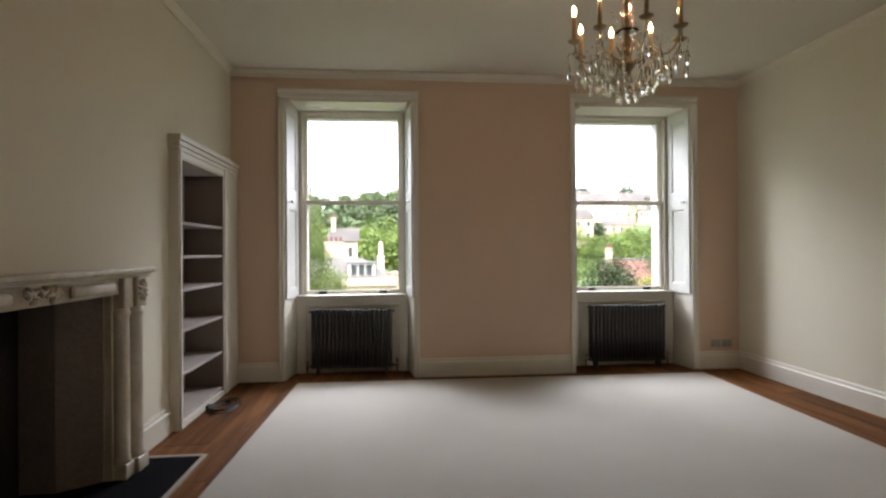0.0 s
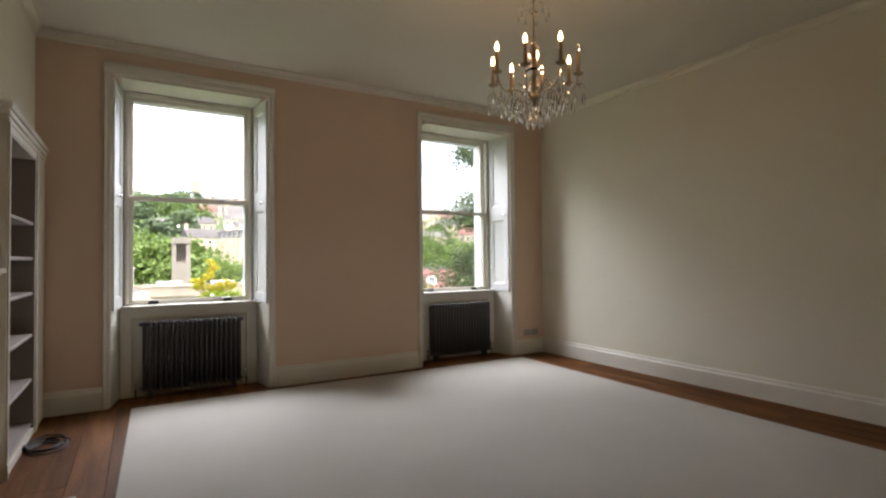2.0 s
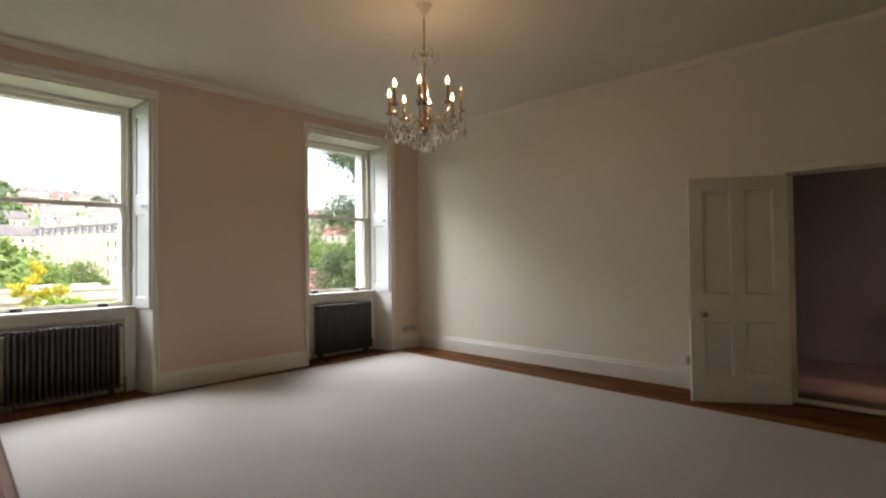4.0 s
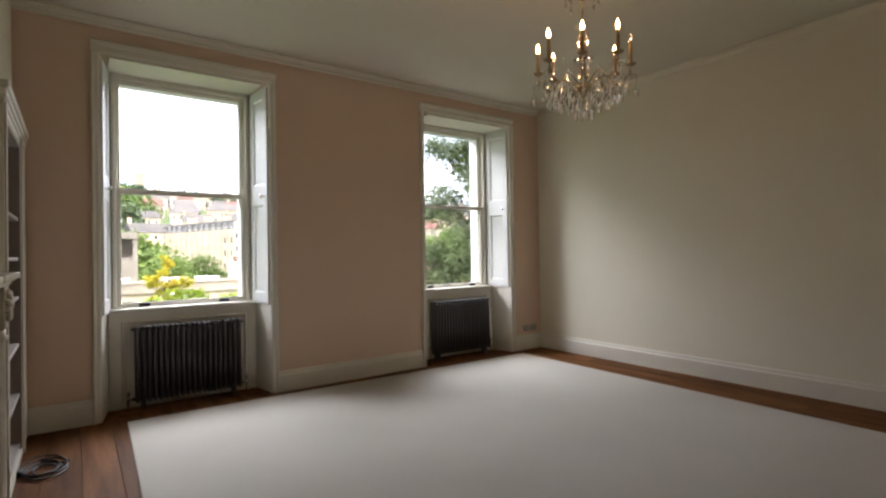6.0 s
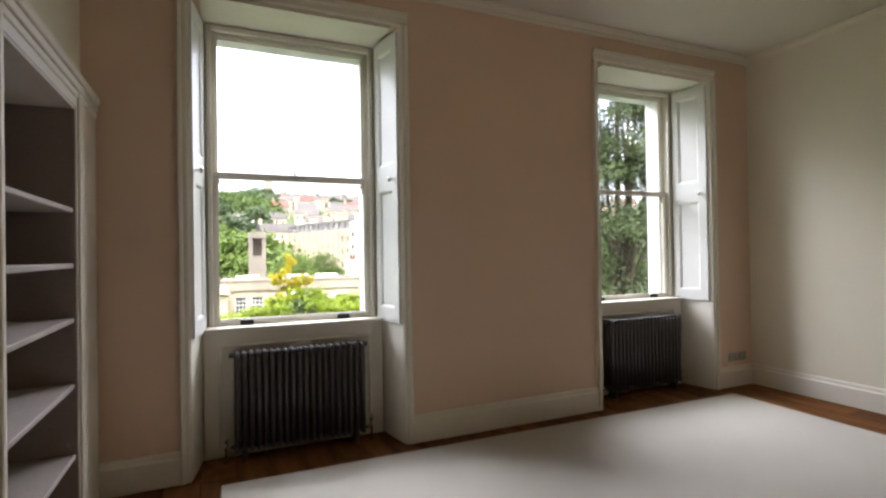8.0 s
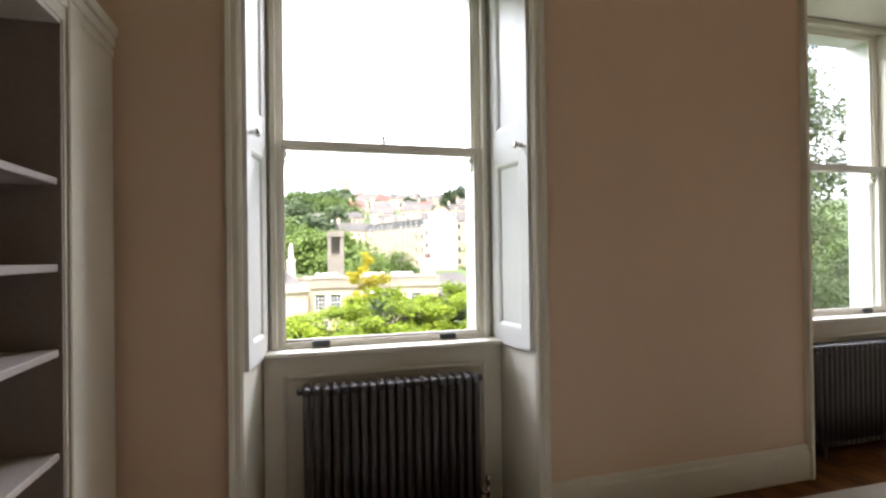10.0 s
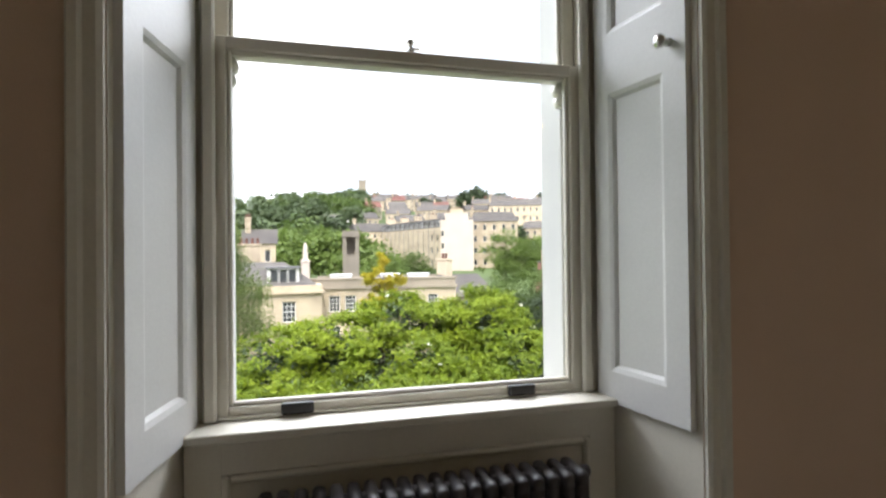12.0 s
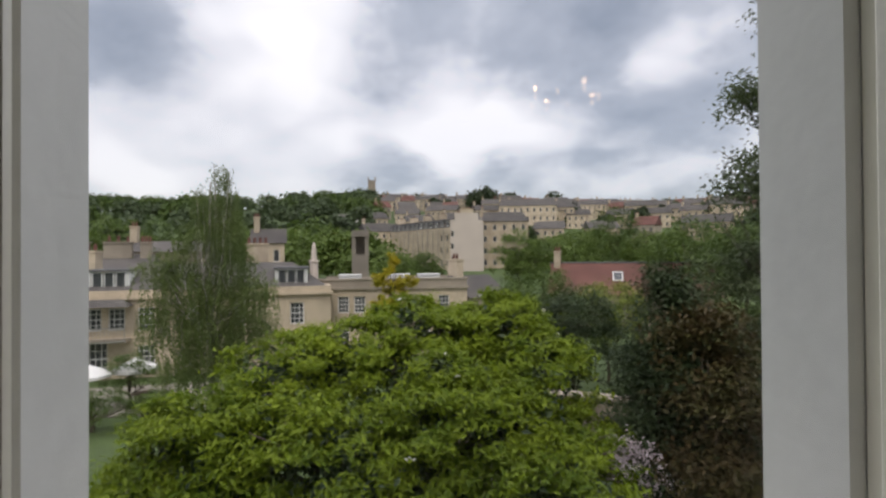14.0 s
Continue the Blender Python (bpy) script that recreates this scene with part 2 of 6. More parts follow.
PANE = glass_pane("window_glass")
CLEAR = crystal("cut_glass", (1, 1, 1))
PINK_GLASS = crystal("pink_cut_glass", (0.96, 0.80, 0.74), 0.05)
CANDLE = surface("gilt_candle_sleeve", (0.33, 0.225, 0.10), 0.55, 0.1, metal=0.2)
BULB = glowing("warm_candle_bulb", (1.0, 0.62, 0.28), 5.5)
BULB_OFF = crystal("clear_unlit_bulb", (0.95, 0.9, 0.85), 0.05)

# ---- mesh helpers ----


def part(name, bm, material, parent=None, label="", smooth=False):
    me = bpy.data.meshes.new(name)
    bm.normal_update()
    bm.to_mesh(me)
    bm.free()
    me.materials.append(material)
    if smooth:
        for p in me.polygons:
            p.use_smooth = True
    ob = new(name, me)
    if parent:
        ob.parent = parent
    if label:
        ob["label"] = label
    return ob


def thing(name, label, category, group="", kind="", m=None):
    ob = new(name)
    ob.empty_display_size = 0.1
    tagged(ob, label, category, group, kind)
    if m is not None:
        ob.matrix_basis = m
    return ob


def box(bm, x0, x1, y0, y1, z0, z1, bevel=0.0, seg=1):
    r = bmesh.ops.create_cube(bm, size=1, matrix=Matrix.Translation(((x0 + x1) / 2, (y0 + y1) / 2, (z0 + z1) / 2)) @ Matrix.Diagonal((x1 - x0, y1 - y0, z1 - z0, 1)))
    if bevel:
        edges = {e for v in r["verts"] for e in v.link_edges}
        bmesh.ops.bevel(bm, geom=list(edges), offset=bevel, segments=seg, affect="EDGES", profile=0.5)
    return bm


def boxes(*items, bevel=0.0):
    bm = bmesh.new()
    for it in items:
        box(bm, *it, bevel=bevel)
    return bm


def lathe(profile, steps=16, bm=None, m=None):
    """A turned solid round z from (radius, z) pairs."""
    bm = bm or bmesh.new()
    rings = []
    for r, z in profile:
        ring = []
        for i in range(steps):
            a = 2 * math.pi * i / steps
            v = Vector((max(r, 0.0004) * math.cos(a), max(r, 0.0004) * math.sin(a), z))
            ring.append(bm.verts.new(m @ v if m else v))
        rings.append(ring)
    for a, b in zip(rings, rings[1:]):
        for i in range(steps):
            j = (i + 1) % steps
            bm.faces.new((a[i], a[j], b[j], b[i]))
    bm.faces.new(rings[0][::-1])
    bm.faces.new(rings[-1])
    return bm


def tube(points, radius, steps=8, bm=None, taper=None):
    """A round bar along points."""
    bm = bm or bmesh.new()
    pts = [Vector(p) for p in points]
    rings = []
    for i, p in enumerate(pts):
        d = (pts[min(i + 1, len(pts) - 1)] - pts[max(i - 1, 0)]).normalized()
        u = d.orthogonal().normalized() if i == 0 else (rings_u - d * rings_u.dot(d)).normalized()
        rings_u = u
        w = d.cross(u)
        r = radius * (1 if taper is None else 1 + (taper - 1) * i / (len(pts) - 1))
        rings.append([bm.verts.new(p + r * (math.cos(2 * math.pi * k / steps) * u + math.sin(2 * math.pi * k / steps) * w)) for k in range(steps)])
    for a, b in zip(rings, rings[1:]):
        for k in range(steps):
            j = (k + 1) % steps
            bm.faces.new((a[k], a[j], b[j], b[k]))
    bm.faces.new(rings[0][::-1])
    bm.faces.new(rings[-1])
    return bm


def extrude_profile(profile, axis, a, b, bm=None):
    """A moulding: (out, up) pairs swept from a to b. axis 'x' or 'y' is the way it runs; out is turned by the caller's matrix."""
    bm = bm or bmesh.new()
    ends = []
    for t in (a, b):
        ends.append([bm.verts.new((t, o, z) if axis == "x" else (o, t, z)) for o, z in profile])
    n = len(profile)
    for i in range(n):
        j = (i + 1) % n
        bm.faces.new((ends[0][i], ends[0][j], ends[1][j], ends[1][i]))
    bm.faces.new(ends[0][::-1])
    bm.faces.new(ends[1])
    bmesh.ops.recalc_face_normals(bm, faces=bm.faces)
    return bm


def slab_with_holes(us, vs, holes, d0, d1, place):
    """A wall of cells between the cuts us and vs, less the holes, from depth d0 to d1; place turns (u, d, v) into a point."""
    bm = bmesh.new()
    us, vs = sorted(set(us)), sorted(set(vs))
    seen = {}

    def vert(u, d, v):
        key = (u, d, v)
        if key not in seen:
            seen[key] = bm.verts.new(place(u, d, v))
        return seen[key]

    def solid(i, j):
        if not (0 <= i < len(us) - 1 and 0 <= j < len(vs) - 1):
            return False
        cu, cv = (us[i] + us[i + 1]) / 2, (vs[j] + vs[j + 1]) / 2
        return not any(h[0] < cu < h[1] and h[2] < cv < h[3] for h in holes)

    for i in range(len(us) - 1):
        for j in range(len(vs) - 1):
            if not solid(i, j):
                continue
            u0, u1, v0, v1 = us[i], us[i + 1], vs[j], vs[j + 1]
            bm.faces.new([vert(u0, d0, v0), vert(u1, d0, v0), vert(u1, d0, v1), vert(u0, d0, v1)])
            bm.faces.new([vert(u0, d1, v0), vert(u0, d1, v1), vert(u1, d1, v1), vert(u1, d1, v0)])
            for di, dj, q in ((-1, 0, ((u0, v0), (u0, v1))), (1, 0, ((u1, v0), (u1, v1))), (0, -1, ((u0, v0), (u1, v0))), (0, 1, ((u0, v1), (u1, v1)))):
                if not solid(i + di, j + dj):
                    (ua, va), (ub, vb) = q
                    bm.faces.new([vert(ua, d0, va), vert(ub, d0, vb), vert(ub, d1, vb), vert(ua, d1, va)])
    bmesh.ops.recalc_face_normals(bm, faces=bm.faces)
    return bm


def panel_frame(bm, u0, u1, v0, v1, d, lip, place):
    """A bevelled moulding round a sunk panel, from depth d at its outer edge to d - lip inside."""
    w = 0.022
    o = [(u0, v0), (u1, v0), (u1, v1), (u0, v1)]
    i = [(u0 + w, v0 + w), (u1 - w, v0 + w), (u1 - w, v1 - w), (u0 + w, v1 - w)]
    vo = [bm.verts.new(place(u, d, v)) for u, v in o]
    vm = [bm.verts.new(place(u * 0.4 + a * 0.6, d - lip * 0.35, v * 0.4 + b * 0.6)) for (u, v), (a, b) in zip(o, i)]
    vi = [bm.verts.new(place(u, d - lip, v)) for u, v in i]
    for k in range(4):
        j = (k + 1) % 4
        bm.faces.new((vo[k], vo[j], vm[j], vm[k]))
        bm.faces.new((vm[k], vm[j], vi[j], vi[k]))
    bm.faces.new(vi)

# ---- the room ----
XL, XR, YB, H = -1.95, 3.73, -6.35, 3.315
WINDOWS = (-0.712, 2.478)
HALF_IN, HALF_OUT = 0.69, 0.547
Y_OUT0, Y_OUT1 = 0.50, 0.66
DOOR = (-5.66, -4.83, 2.08)
NICHE = (-1.425, -0.47, 0.045, 2.12)

holes = [(c - HALF_IN, c + HALF_IN, -0.022, 3.02) for c in WINDOWS]
us = [XL - 0.4, XR + 0.3] + [v for h in holes for v in h[:2]]
tagged(part("wall_north", slab_with_holes(us, [-0.2, -0.022, 3.02, H + 0.1], holes, 0.0, Y_OUT0, lambda u, d, v: (u, d, v)), PINK), "pale pink painted plaster wall with two tall windows", "wall", kind="structure")
# outer face, widened and raised out of view to shade the near garden
oh = [(c - HALF_OUT, c + HALF_OUT, 0.80, 2.94) for c in WINDOWS]
us = [XL - 9.5, XR + 9.5] + [v for h in oh for v in h[:2]]
tagged(part("wall_facade", slab_with_holes(us, [-8, 0.80, 2.94, 10.0], oh, Y_OUT0 + 0.001, Y_OUT1, lambda u, d, v: (u, d, v)), STONE_WHITE), "white painted stone house front, extended unseen to shade the garden", "wall", kind="structure")
tagged(part("wall_west", slab_with_holes([YB, 0, -3.70, -2.36, NICHE[0], NICHE[1]], [-0.2, 0, NICHE[2], NICHE[3], 1.14, H + 0.1],
                                         [(NICHE[0], NICHE[1], NICHE[2], NICHE[3]), (-3.70, -2.36, 0, 1.14)], XL, XL - 0.4, lambda u, d, v: (d, u, v)), CREAM), "cream painted plaster wall with fireplace and bookcase", "wall", kind="structure")
tagged(part("wall_party", boxes((XL - 0.6, XL - 0.401, YB - 0.3, Y_OUT0, -0.2, H + 0.1)), CREAM), "plain wall behind the chimney and bookcase", "wall", kind="structure")
tagged(part("wall_east", slab_with_holes([YB, 0, DOOR[0], DOOR[1]], [-0.2, 0, DOOR[2], H + 0.1], [(DOOR[0], DOOR[1], 0, DOOR[2])], XR, XR + 0.3, lambda u, d, v: (d, u, v)), CREAM), "long cream painted plaster wall with an open door", "wall", kind="structure")
tagged(part("wall_south", boxes((XL - 0.4, XR + 0.3, YB - 0.3, YB, -0.2, H + 0.1)), CREAM), "cream painted plaster wall at the end of the room", "wall", kind="structure")
tagged(part("ceiling", boxes((XL - 0.4, XR + 0.3, YB - 0.3, Y_OUT0, H + 0.101, H + 0.25), (XL, XR, YB, 0, H, H + 0.1)), CEIL), "plain off-white plaster ceiling", "ceiling", kind="structure")

# cornice: a small moulding under the ceiling
COV = [(0, 0), (0, -0.075), (0.012, -0.075), (0.02, -0.06), (0.02, -0.045), (0.038, -0.02), (0.055, -0.012), (0.055, 0)]
tagged(part("cornice_north", extrude_profile([(-o, H - 0.001 + z) for o, z in COV], "x", XL, XR), TRIM), "slim off-white cornice moulding under the ceiling", "cornice", kind="structure")
tagged(part("cornice_east", extrude_profile([(XR - o * 0.85, H - 0.001 + z * 0.9) for o, z in COV], "y", YB, -0.056), CREAM), "slim cornice moulding under the ceiling", "cornice", kind="structure")
tagged(part("cornice_west", extrude_profile([(XL + o * 0.85, H - 0.001 + z * 0.9) for o, z in COV], "y", YB, -0.056), CREAM), "slim cornice moulding under the ceiling", "cornice", kind="structure")

# baseboards
SKIRT = [(0, 0), (0, 0.20), (0.010, 0.20), (0.016, 0.183), (0.016, 0.17), (0.026, 0.156), (0.026, 0)]


def skirt_x(name, x0, x1):
    tagged(part(name, extrude_profile([(-o, z) for o, z in SKIRT], "x", x0, x1), TRIM), "tall off-white moulded baseboard along the pink wall", "baseboard", kind="structure")


ARCH_OUT = 0.748
skirt_x("baseboard_north_1", XL + 0.076, WINDOWS[0] - ARCH_OUT)
skirt_x("baseboard_north_2", WINDOWS[0] + ARCH_OUT, WINDOWS[1] - ARCH_OUT)
skirt_x("baseboard_north_3", WINDOWS[1] + ARCH_OUT, XR - 0.027)
for nm, x, sgn, y0, y1 in (("baseboard_east_1", XR, -1, DOOR[1] + 0.13, 0.0), ("baseboard_east_2", XR, -1, YB, DOOR[0] - 0.13),
                           ("baseboard_west_1", XL, 1, -2.107, -1.495), ("baseboard_west_2", XL, 1, YB, -3.953)):
    tagged(part(nm, extrude_profile([(x + sgn * o, z) for o, z in SKIRT], "y", y0, y1), TRIM), "tall off-white moulded baseboard along the cream wall", "baseboard", kind="structure")

# floor: sub floor, then boards as pieces further down
floor = tagged(part("floor", boxes((XL - 0.4, XR + 0.3, YB - 0.3, Y_OUT0, -0.2, -0.022)), JOINT), "polished red-brown wooden floorboards", "floor", kind="structure")

# ---- windows ----


def arch_side(bm, x_in, x_out, z1):
    """One upright of a window architrave, stepped, standing proud of the wall."""
    s = 1 if x_out > x_in else -1
    prof = [(x_in, 0), (x_in, -0.012), (x_in + s * 0.010, -0.020), (x_in + s * 0.032, -0.022), (x_in + s * 0.037, -0.034), (x_out - s * 0.006, -0.040), (x_out, -0.034), (x_out, 0)]
    ends = [[bm.verts.new((x, y, z)) for x, y in prof] for z in (0.0, z1)]
    n = len(prof)
    for i in range(n):
        j = (i + 1) % n
        bm.faces.new((ends[0][i], ends[0][j], ends[1][j], ends[1][i]))
    bm.faces.new(ends[0][::-1])
    bm.faces.new(ends[1])
    bmesh.ops.recalc_face_normals(bm, faces=bm.faces)


def sash(parent, name, c, y0, y1, z0, z1, top, bottom, stile=0.052):
    """A sliding sash: frame of stiles and rails with a chamfered glazing edge, and its pane."""
    hw = 0.575
    bm = bmesh.new()
    place = lambda u, d, v: (u, d, v)
    gx0, gx1, gz0, gz1 = c - hw + stile, c + hw - stile, z0 + bottom, z1 - top
    for it in ((c - hw, gx0, y0, y1, z0, z1), (gx1, c + hw, y0, y1, z0, z1), (gx0, gx1, y0, y1, z0, gz0), (gx0, gx1, y0, y1, gz1, z1)):
        box(bm, *it, bevel=0.003)
    for a in (0.012,):
        for it in ((gx0 - 0.001, gx0 + a, y0 + 0.012, y1 - 0.008, gz0, gz1), (gx1 - a, gx1 + 0.001, y0 + 0.012, y1 - 0.008, gz0, gz1),
                   (gx0 + a, gx1 - a, y0 + 0.012, y1 - 0.008, gz0 - 0.001, gz0 + a), (gx0 + a, gx1 - a, y0 + 0.012, y1 - 0.008, gz1 - a, gz1 + 0.001)):
            box(bm, *it, bevel=0.004)
    fr = part(name, bm, TRIM, parent)
    bm = bmesh.new()
    box(bm, gx0 + 0.004, gx1 - 0.004, (y0 + y1) / 2 + 0.006, (y0 + y1) / 2 + 0.010, gz0 + 0.004, gz1 - 0.004)
    p = part("pane", bm, PANE, fr, "clear glass pane")
    p.visible_shadow = False
    return fr


LINING = 0.622


def window(name, c, label):
    w = thing(name, label, "window", kind="structure")
    bm = bmesh.new()
    arch_side(bm, c - HALF_IN - 0.001, c - ARCH_OUT, 3.02)
    arch_side(bm, c + HALF_IN + 0.001, c + ARCH_OUT, 3.02)
    prof = [(0, 3.02), (-0.012, 3.02), (-0.020, 3.032), (-0.022, 3.075), (-0.034, 3.082), (-0.040, 3.112), (-0.034, 3.12), (0, 3.12)]
    extrude_profile(prof, "x", c - ARCH_OUT, c + ARCH_OUT, bm)
    part("architrave", bm, TRIM, w)
    # reveal linings, soffit and the apron under the sill with its sunk panel
    for s in (-1, 1):
        x = c + s * HALF_IN
        bm = bmesh.new()
        foot = [(x - s * 0.001, 0.001), (x - s * 0.002, 0.001), (c + s * LINING, 0.385), (x - s * 0.001, 0.40)]
        ends = [[bm.verts.new((fx, fy, fz)) for fx, fy in foot] for fz in (0.0, 3.018)]
        for k in range(4):
            bm.faces.new((ends[0][k], ends[0][(k + 1) % 4], ends[1][(k + 1) % 4], ends[1][k]))
        bm.faces.new(ends[0])
        bm.faces.new(ends[1])
        bmesh.ops.recalc_face_normals(bm, faces=bm.faces)
        part("reveal_lining", bm, TRIM, w)
    bm = boxes((c - LINING + 0.004, c + LINING - 0.004, 0.001, 0.40, 2.995, 3.019))
    place = lambda u, d, v: (u, v, d)
    panel_frame(bm, c - 0.54, c + 0.54, 0.05, 0.345, 2.9945, -0.012, place)
    part("soffit", bm, TRIM, w)
    bm = boxes((c - LINING - 0.004, c + LINING + 0.004, 0.325, 0.40, 0.0, 0.855))
    for it in ((c - 0.535, c - 0.515, 0.302, 0.325, 0.06, 0.765), (c + 0.515, c + 0.535, 0.302, 0.325, 0.06, 0.765), (c - 0.515, c + 0.515, 0.302, 0.325, 0.745, 0.765)):
        box(bm, *it, bevel=0.006)
    for it in ((c - LINING - 0.004, c - 0.537, 0.312, 0.3248, 0.0, 0.853), (c + 0.537, c + LINING + 0.004, 0.312, 0.3248, 0.0, 0.853), (c - 0.5365, c + 0.5365, 0.312, 0.3248, 0.767, 0.853)):
        box(bm, *it)
    part("apron_panel", bm, TRIM, w)
    part("window_sill", box(bmesh.new(), c - LINING - 0.004, c + LINING + 0.004, 0.285, 0.44, 0.856, 0.882, 0.006, 2), TRIM, w)
    # box frame with staff and parting beads
    bm = bmesh.new()
    for s in (-1, 1):
        a, b = sorted((c + s * 0.578, c + s * (HALF_IN - 0.015)))
        box(bm, a, b, 0.402, 0.498, 0.86, 3.018)
        a, b = sorted((c + s * 0.560, c + s * 0.595))
        box(bm, a, b, 0.378, 0.398, 0.884, 2.99, 0.006)
    box(bm, c - 0.578, c + 0.578, 0.402, 0.498, 2.965, 3.018)
    box(bm, c - 0.56, c + 0.56, 0.378, 0.398, 2.945, 2.99, 0.006)
    box(bm, c - 0.56, c + 0.56, 0.392, 0.402, 0.883, 0.893, 0.003)
    part("box_frame", bm, TRIM, w)
    lo = sash(w, "lower_sash", c, 0.404, 0.446, 0.884, 1.965, 0.036, 0.032, 0.042)
    up = sash(w, "upper_sash", c, 0.451, 0.492, 1.925, 2.964, 0.032, 0.034, 0.042)
    for dx in (-0.345, 0.345):
        bm = bmesh.new()
        box(bm, c + dx - 0.045, c + dx + 0.045, 0.384, 0.4035, 0.888, 0.922, 0.006, 2)
        part("sash_lift", bm, BLACK, lo, "small black sash lift")
    bm = lathe([(0.016, 1.965), (0.016, 1.972), (0.006, 1.976), (0.006, 1.992), (0.013, 1.996), (0.013, 2.008), (0.004, 2.014)], 12, m=Matrix.Translation((c, 0.426, 0)))
    box(bm, c - 0.006, c + 0.03, 0.420, 0.432, 1.978, 1.986, 0.002)
    part("sash_catch", bm, CHROME, lo, "small metal sash catch", True)
    for s in (-1, 1):
        bm = tube([(c + s * 0.530, 0.4535, 1.902), (c + s * 0.530, 0.490, 1.902)], 0.023, 14)
        tube([(c + s * 0.534, 0.4535, 1.862), (c + s * 0.534, 0.490, 1.862)], 0.020, 14, bm)
        part("sash_horn", bm, TRIM, up, "rounded timber sash horn", True)
    # stone sill and stops outside
    bm = box(bmesh.new(), c - HALF_OUT - 0.06, c + HALF_OUT + 0.06, 0.51, 0.73, 0.72, 0.797, 0.012, 2)
    for s in (-1, 1):
        a, b = sorted((c + s * (HALF_OUT - 0.055), c + s * (HALF_OUT - 0.002)))
        box(bm, a, b, 0.54, 0.70, 0.7975, 0.83, 0.012, 2)
    part("outer_sill", bm, LICHEN, w, "white painted stone outer sill mottled with lichen")
    return w


window("window_1", WINDOWS[0], "tall white sliding sash window over a radiator")
window("window_2", WINDOWS[1], "tall white sliding sash window near the corner")


def shutter(c, s):
    """A folded back shutter leaf with two sunk panels; s = 1 stands on the far-x side of the window."""
    ob = thing("window_shutter", "white panelled wooden shutter folded back in the window reveal", "shutter", "shutters of the windows")
    xw = c + s * (HALF_IN - 0.004)
    place = lambda u, d, v: (xw - s * (d + (u - 0.02) * 0.172), u, v)
    y0, y1, z0, z1 = 0.02, 0.372, 0.865, 2.985
    holes = [(y0 + 0.075, y1 - 0.06, 0.965, 1.845), (y0 + 0.075, y1 - 0.06, 2.035, 2.895)]
    bm = slab_with_holes([y0, y1, y0 + 0.075, y1 - 0.06], [z0, z1, 0.965, 1.845, 2.035, 2.895], holes, 0.0, 0.020, place)
    part("leaf", bm, SHUT, ob)
    for h in holes:
        bm = bmesh.new()
        panel_frame(bm, h[0], h[1], h[2], h[3], 0.020, 0.014, place)
        bmesh.ops.recalc_face_normals(bm, faces=bm.faces)
        part("panel", bm, SHUT, ob)
    turn = Matrix.Translation((xw - s * 0.0285, y0 + 0.05, 1.918)) @ Euler((0, radians(-90 * s), 0)).to_matrix().to_4x4()
    kn = lathe([(0.012, 0.0), (0.010, 0.012), (0.012, 0.018), (0.019, 0.026), (0.021, 0.034), (0.017, 0.043), (0.006, 0.047)], 14, m=turn)
    part("knob", kn, CHROME, ob, "small glass and chrome knob", True)
    return ob


for c in WINDOWS:
    for s in (-1, 1):
        shutter(c, s)

# ---- radiators ----


def radiator(c):
    ob = thing("radiator", "anthracite column radiator standing under the window sill", "radiator", "radiators under the windows")
    n, pitch = 20, 0.0448
    x0 = c - pitch * (n - 1) / 2
    bm = bmesh.new()
    for yy in (0.165, 0.212, 0.259):
        ps = [(0, yy, 0.105), (0, yy, 0.698)]
        tube(ps, 0.0182, 10, bm)
    for z in (0.095, 0.708):
        box(bm, -0.0175, 0.0175, 0.148, 0.276, z - 0.024, z + 0.024, 0.014, 3)
    first = part("section", bm, IRON, ob, smooth=True)
    first.location.x = x0
    for i in range(1, n):
        k = first.copy()
        scene.collection.objects.link(k)
        k.parent = ob
        k.location.x = x0 + i * pitch
    for z in (0.095, 0.708):
        bm = tube([(x0 - 0.028, 0.212, z), (x0 + pitch * (n - 1) + 0.028, 0.212, z)], 0.017, 12)
        part("header", bm, IRON, ob, smooth=True)
    for i in (1, n - 2):
        bm = boxes((x0 + i * pitch - 0.016, x0 + i * pitch + 0.016, 0.160, 0.264, 0.0, 0.09), bevel=0.006)
        part("foot", bm, IRON, ob)
    for s, xx in ((-1, x0 - 0.028), (1, x0 + pitch * (n - 1) + 0.028)):
        bm = tube([(xx, 0.212, 0.095), (xx + s * 0.045, 0.212, 0.095)], 0.012, 10)
        lathe([(0.014, 0.0), (0.010, 0.02), (0.008, 0.075), (0.013, 0.08), (0.013, 0.12), (0.008, 0.125), (0.010, 0.135), (0.016, 0.14), (0.016, 0.175 if s > 0 else 0.15), (0.010, 0.185 if s > 0 else 0.158)], 12, bm, Matrix.Translation((xx + s * 0.045, 0.212, 0.0)))
        part("valve", bm, CHROME, ob, "chrome radiator valve with pipe", True)
    for i in (0, n - 1):
        bm = lathe([(0.018, 0), (0.018, 0.014), (0.010, 0.020)], 10, m=Matrix.Translation((x0 + i * pitch, 0.212, 0.708)) @ Euler((0, radians(-90 if i == 0 else 90), 0)).to_matrix().to_4x4() @ Matrix.Translation((0, 0, 0.028)))
        part("plug", bm, IRON, ob, smooth=True)
    return ob


for c in WINDOWS:
    radiator(c + 0.003)

# ---- bookcase in the west wall ----


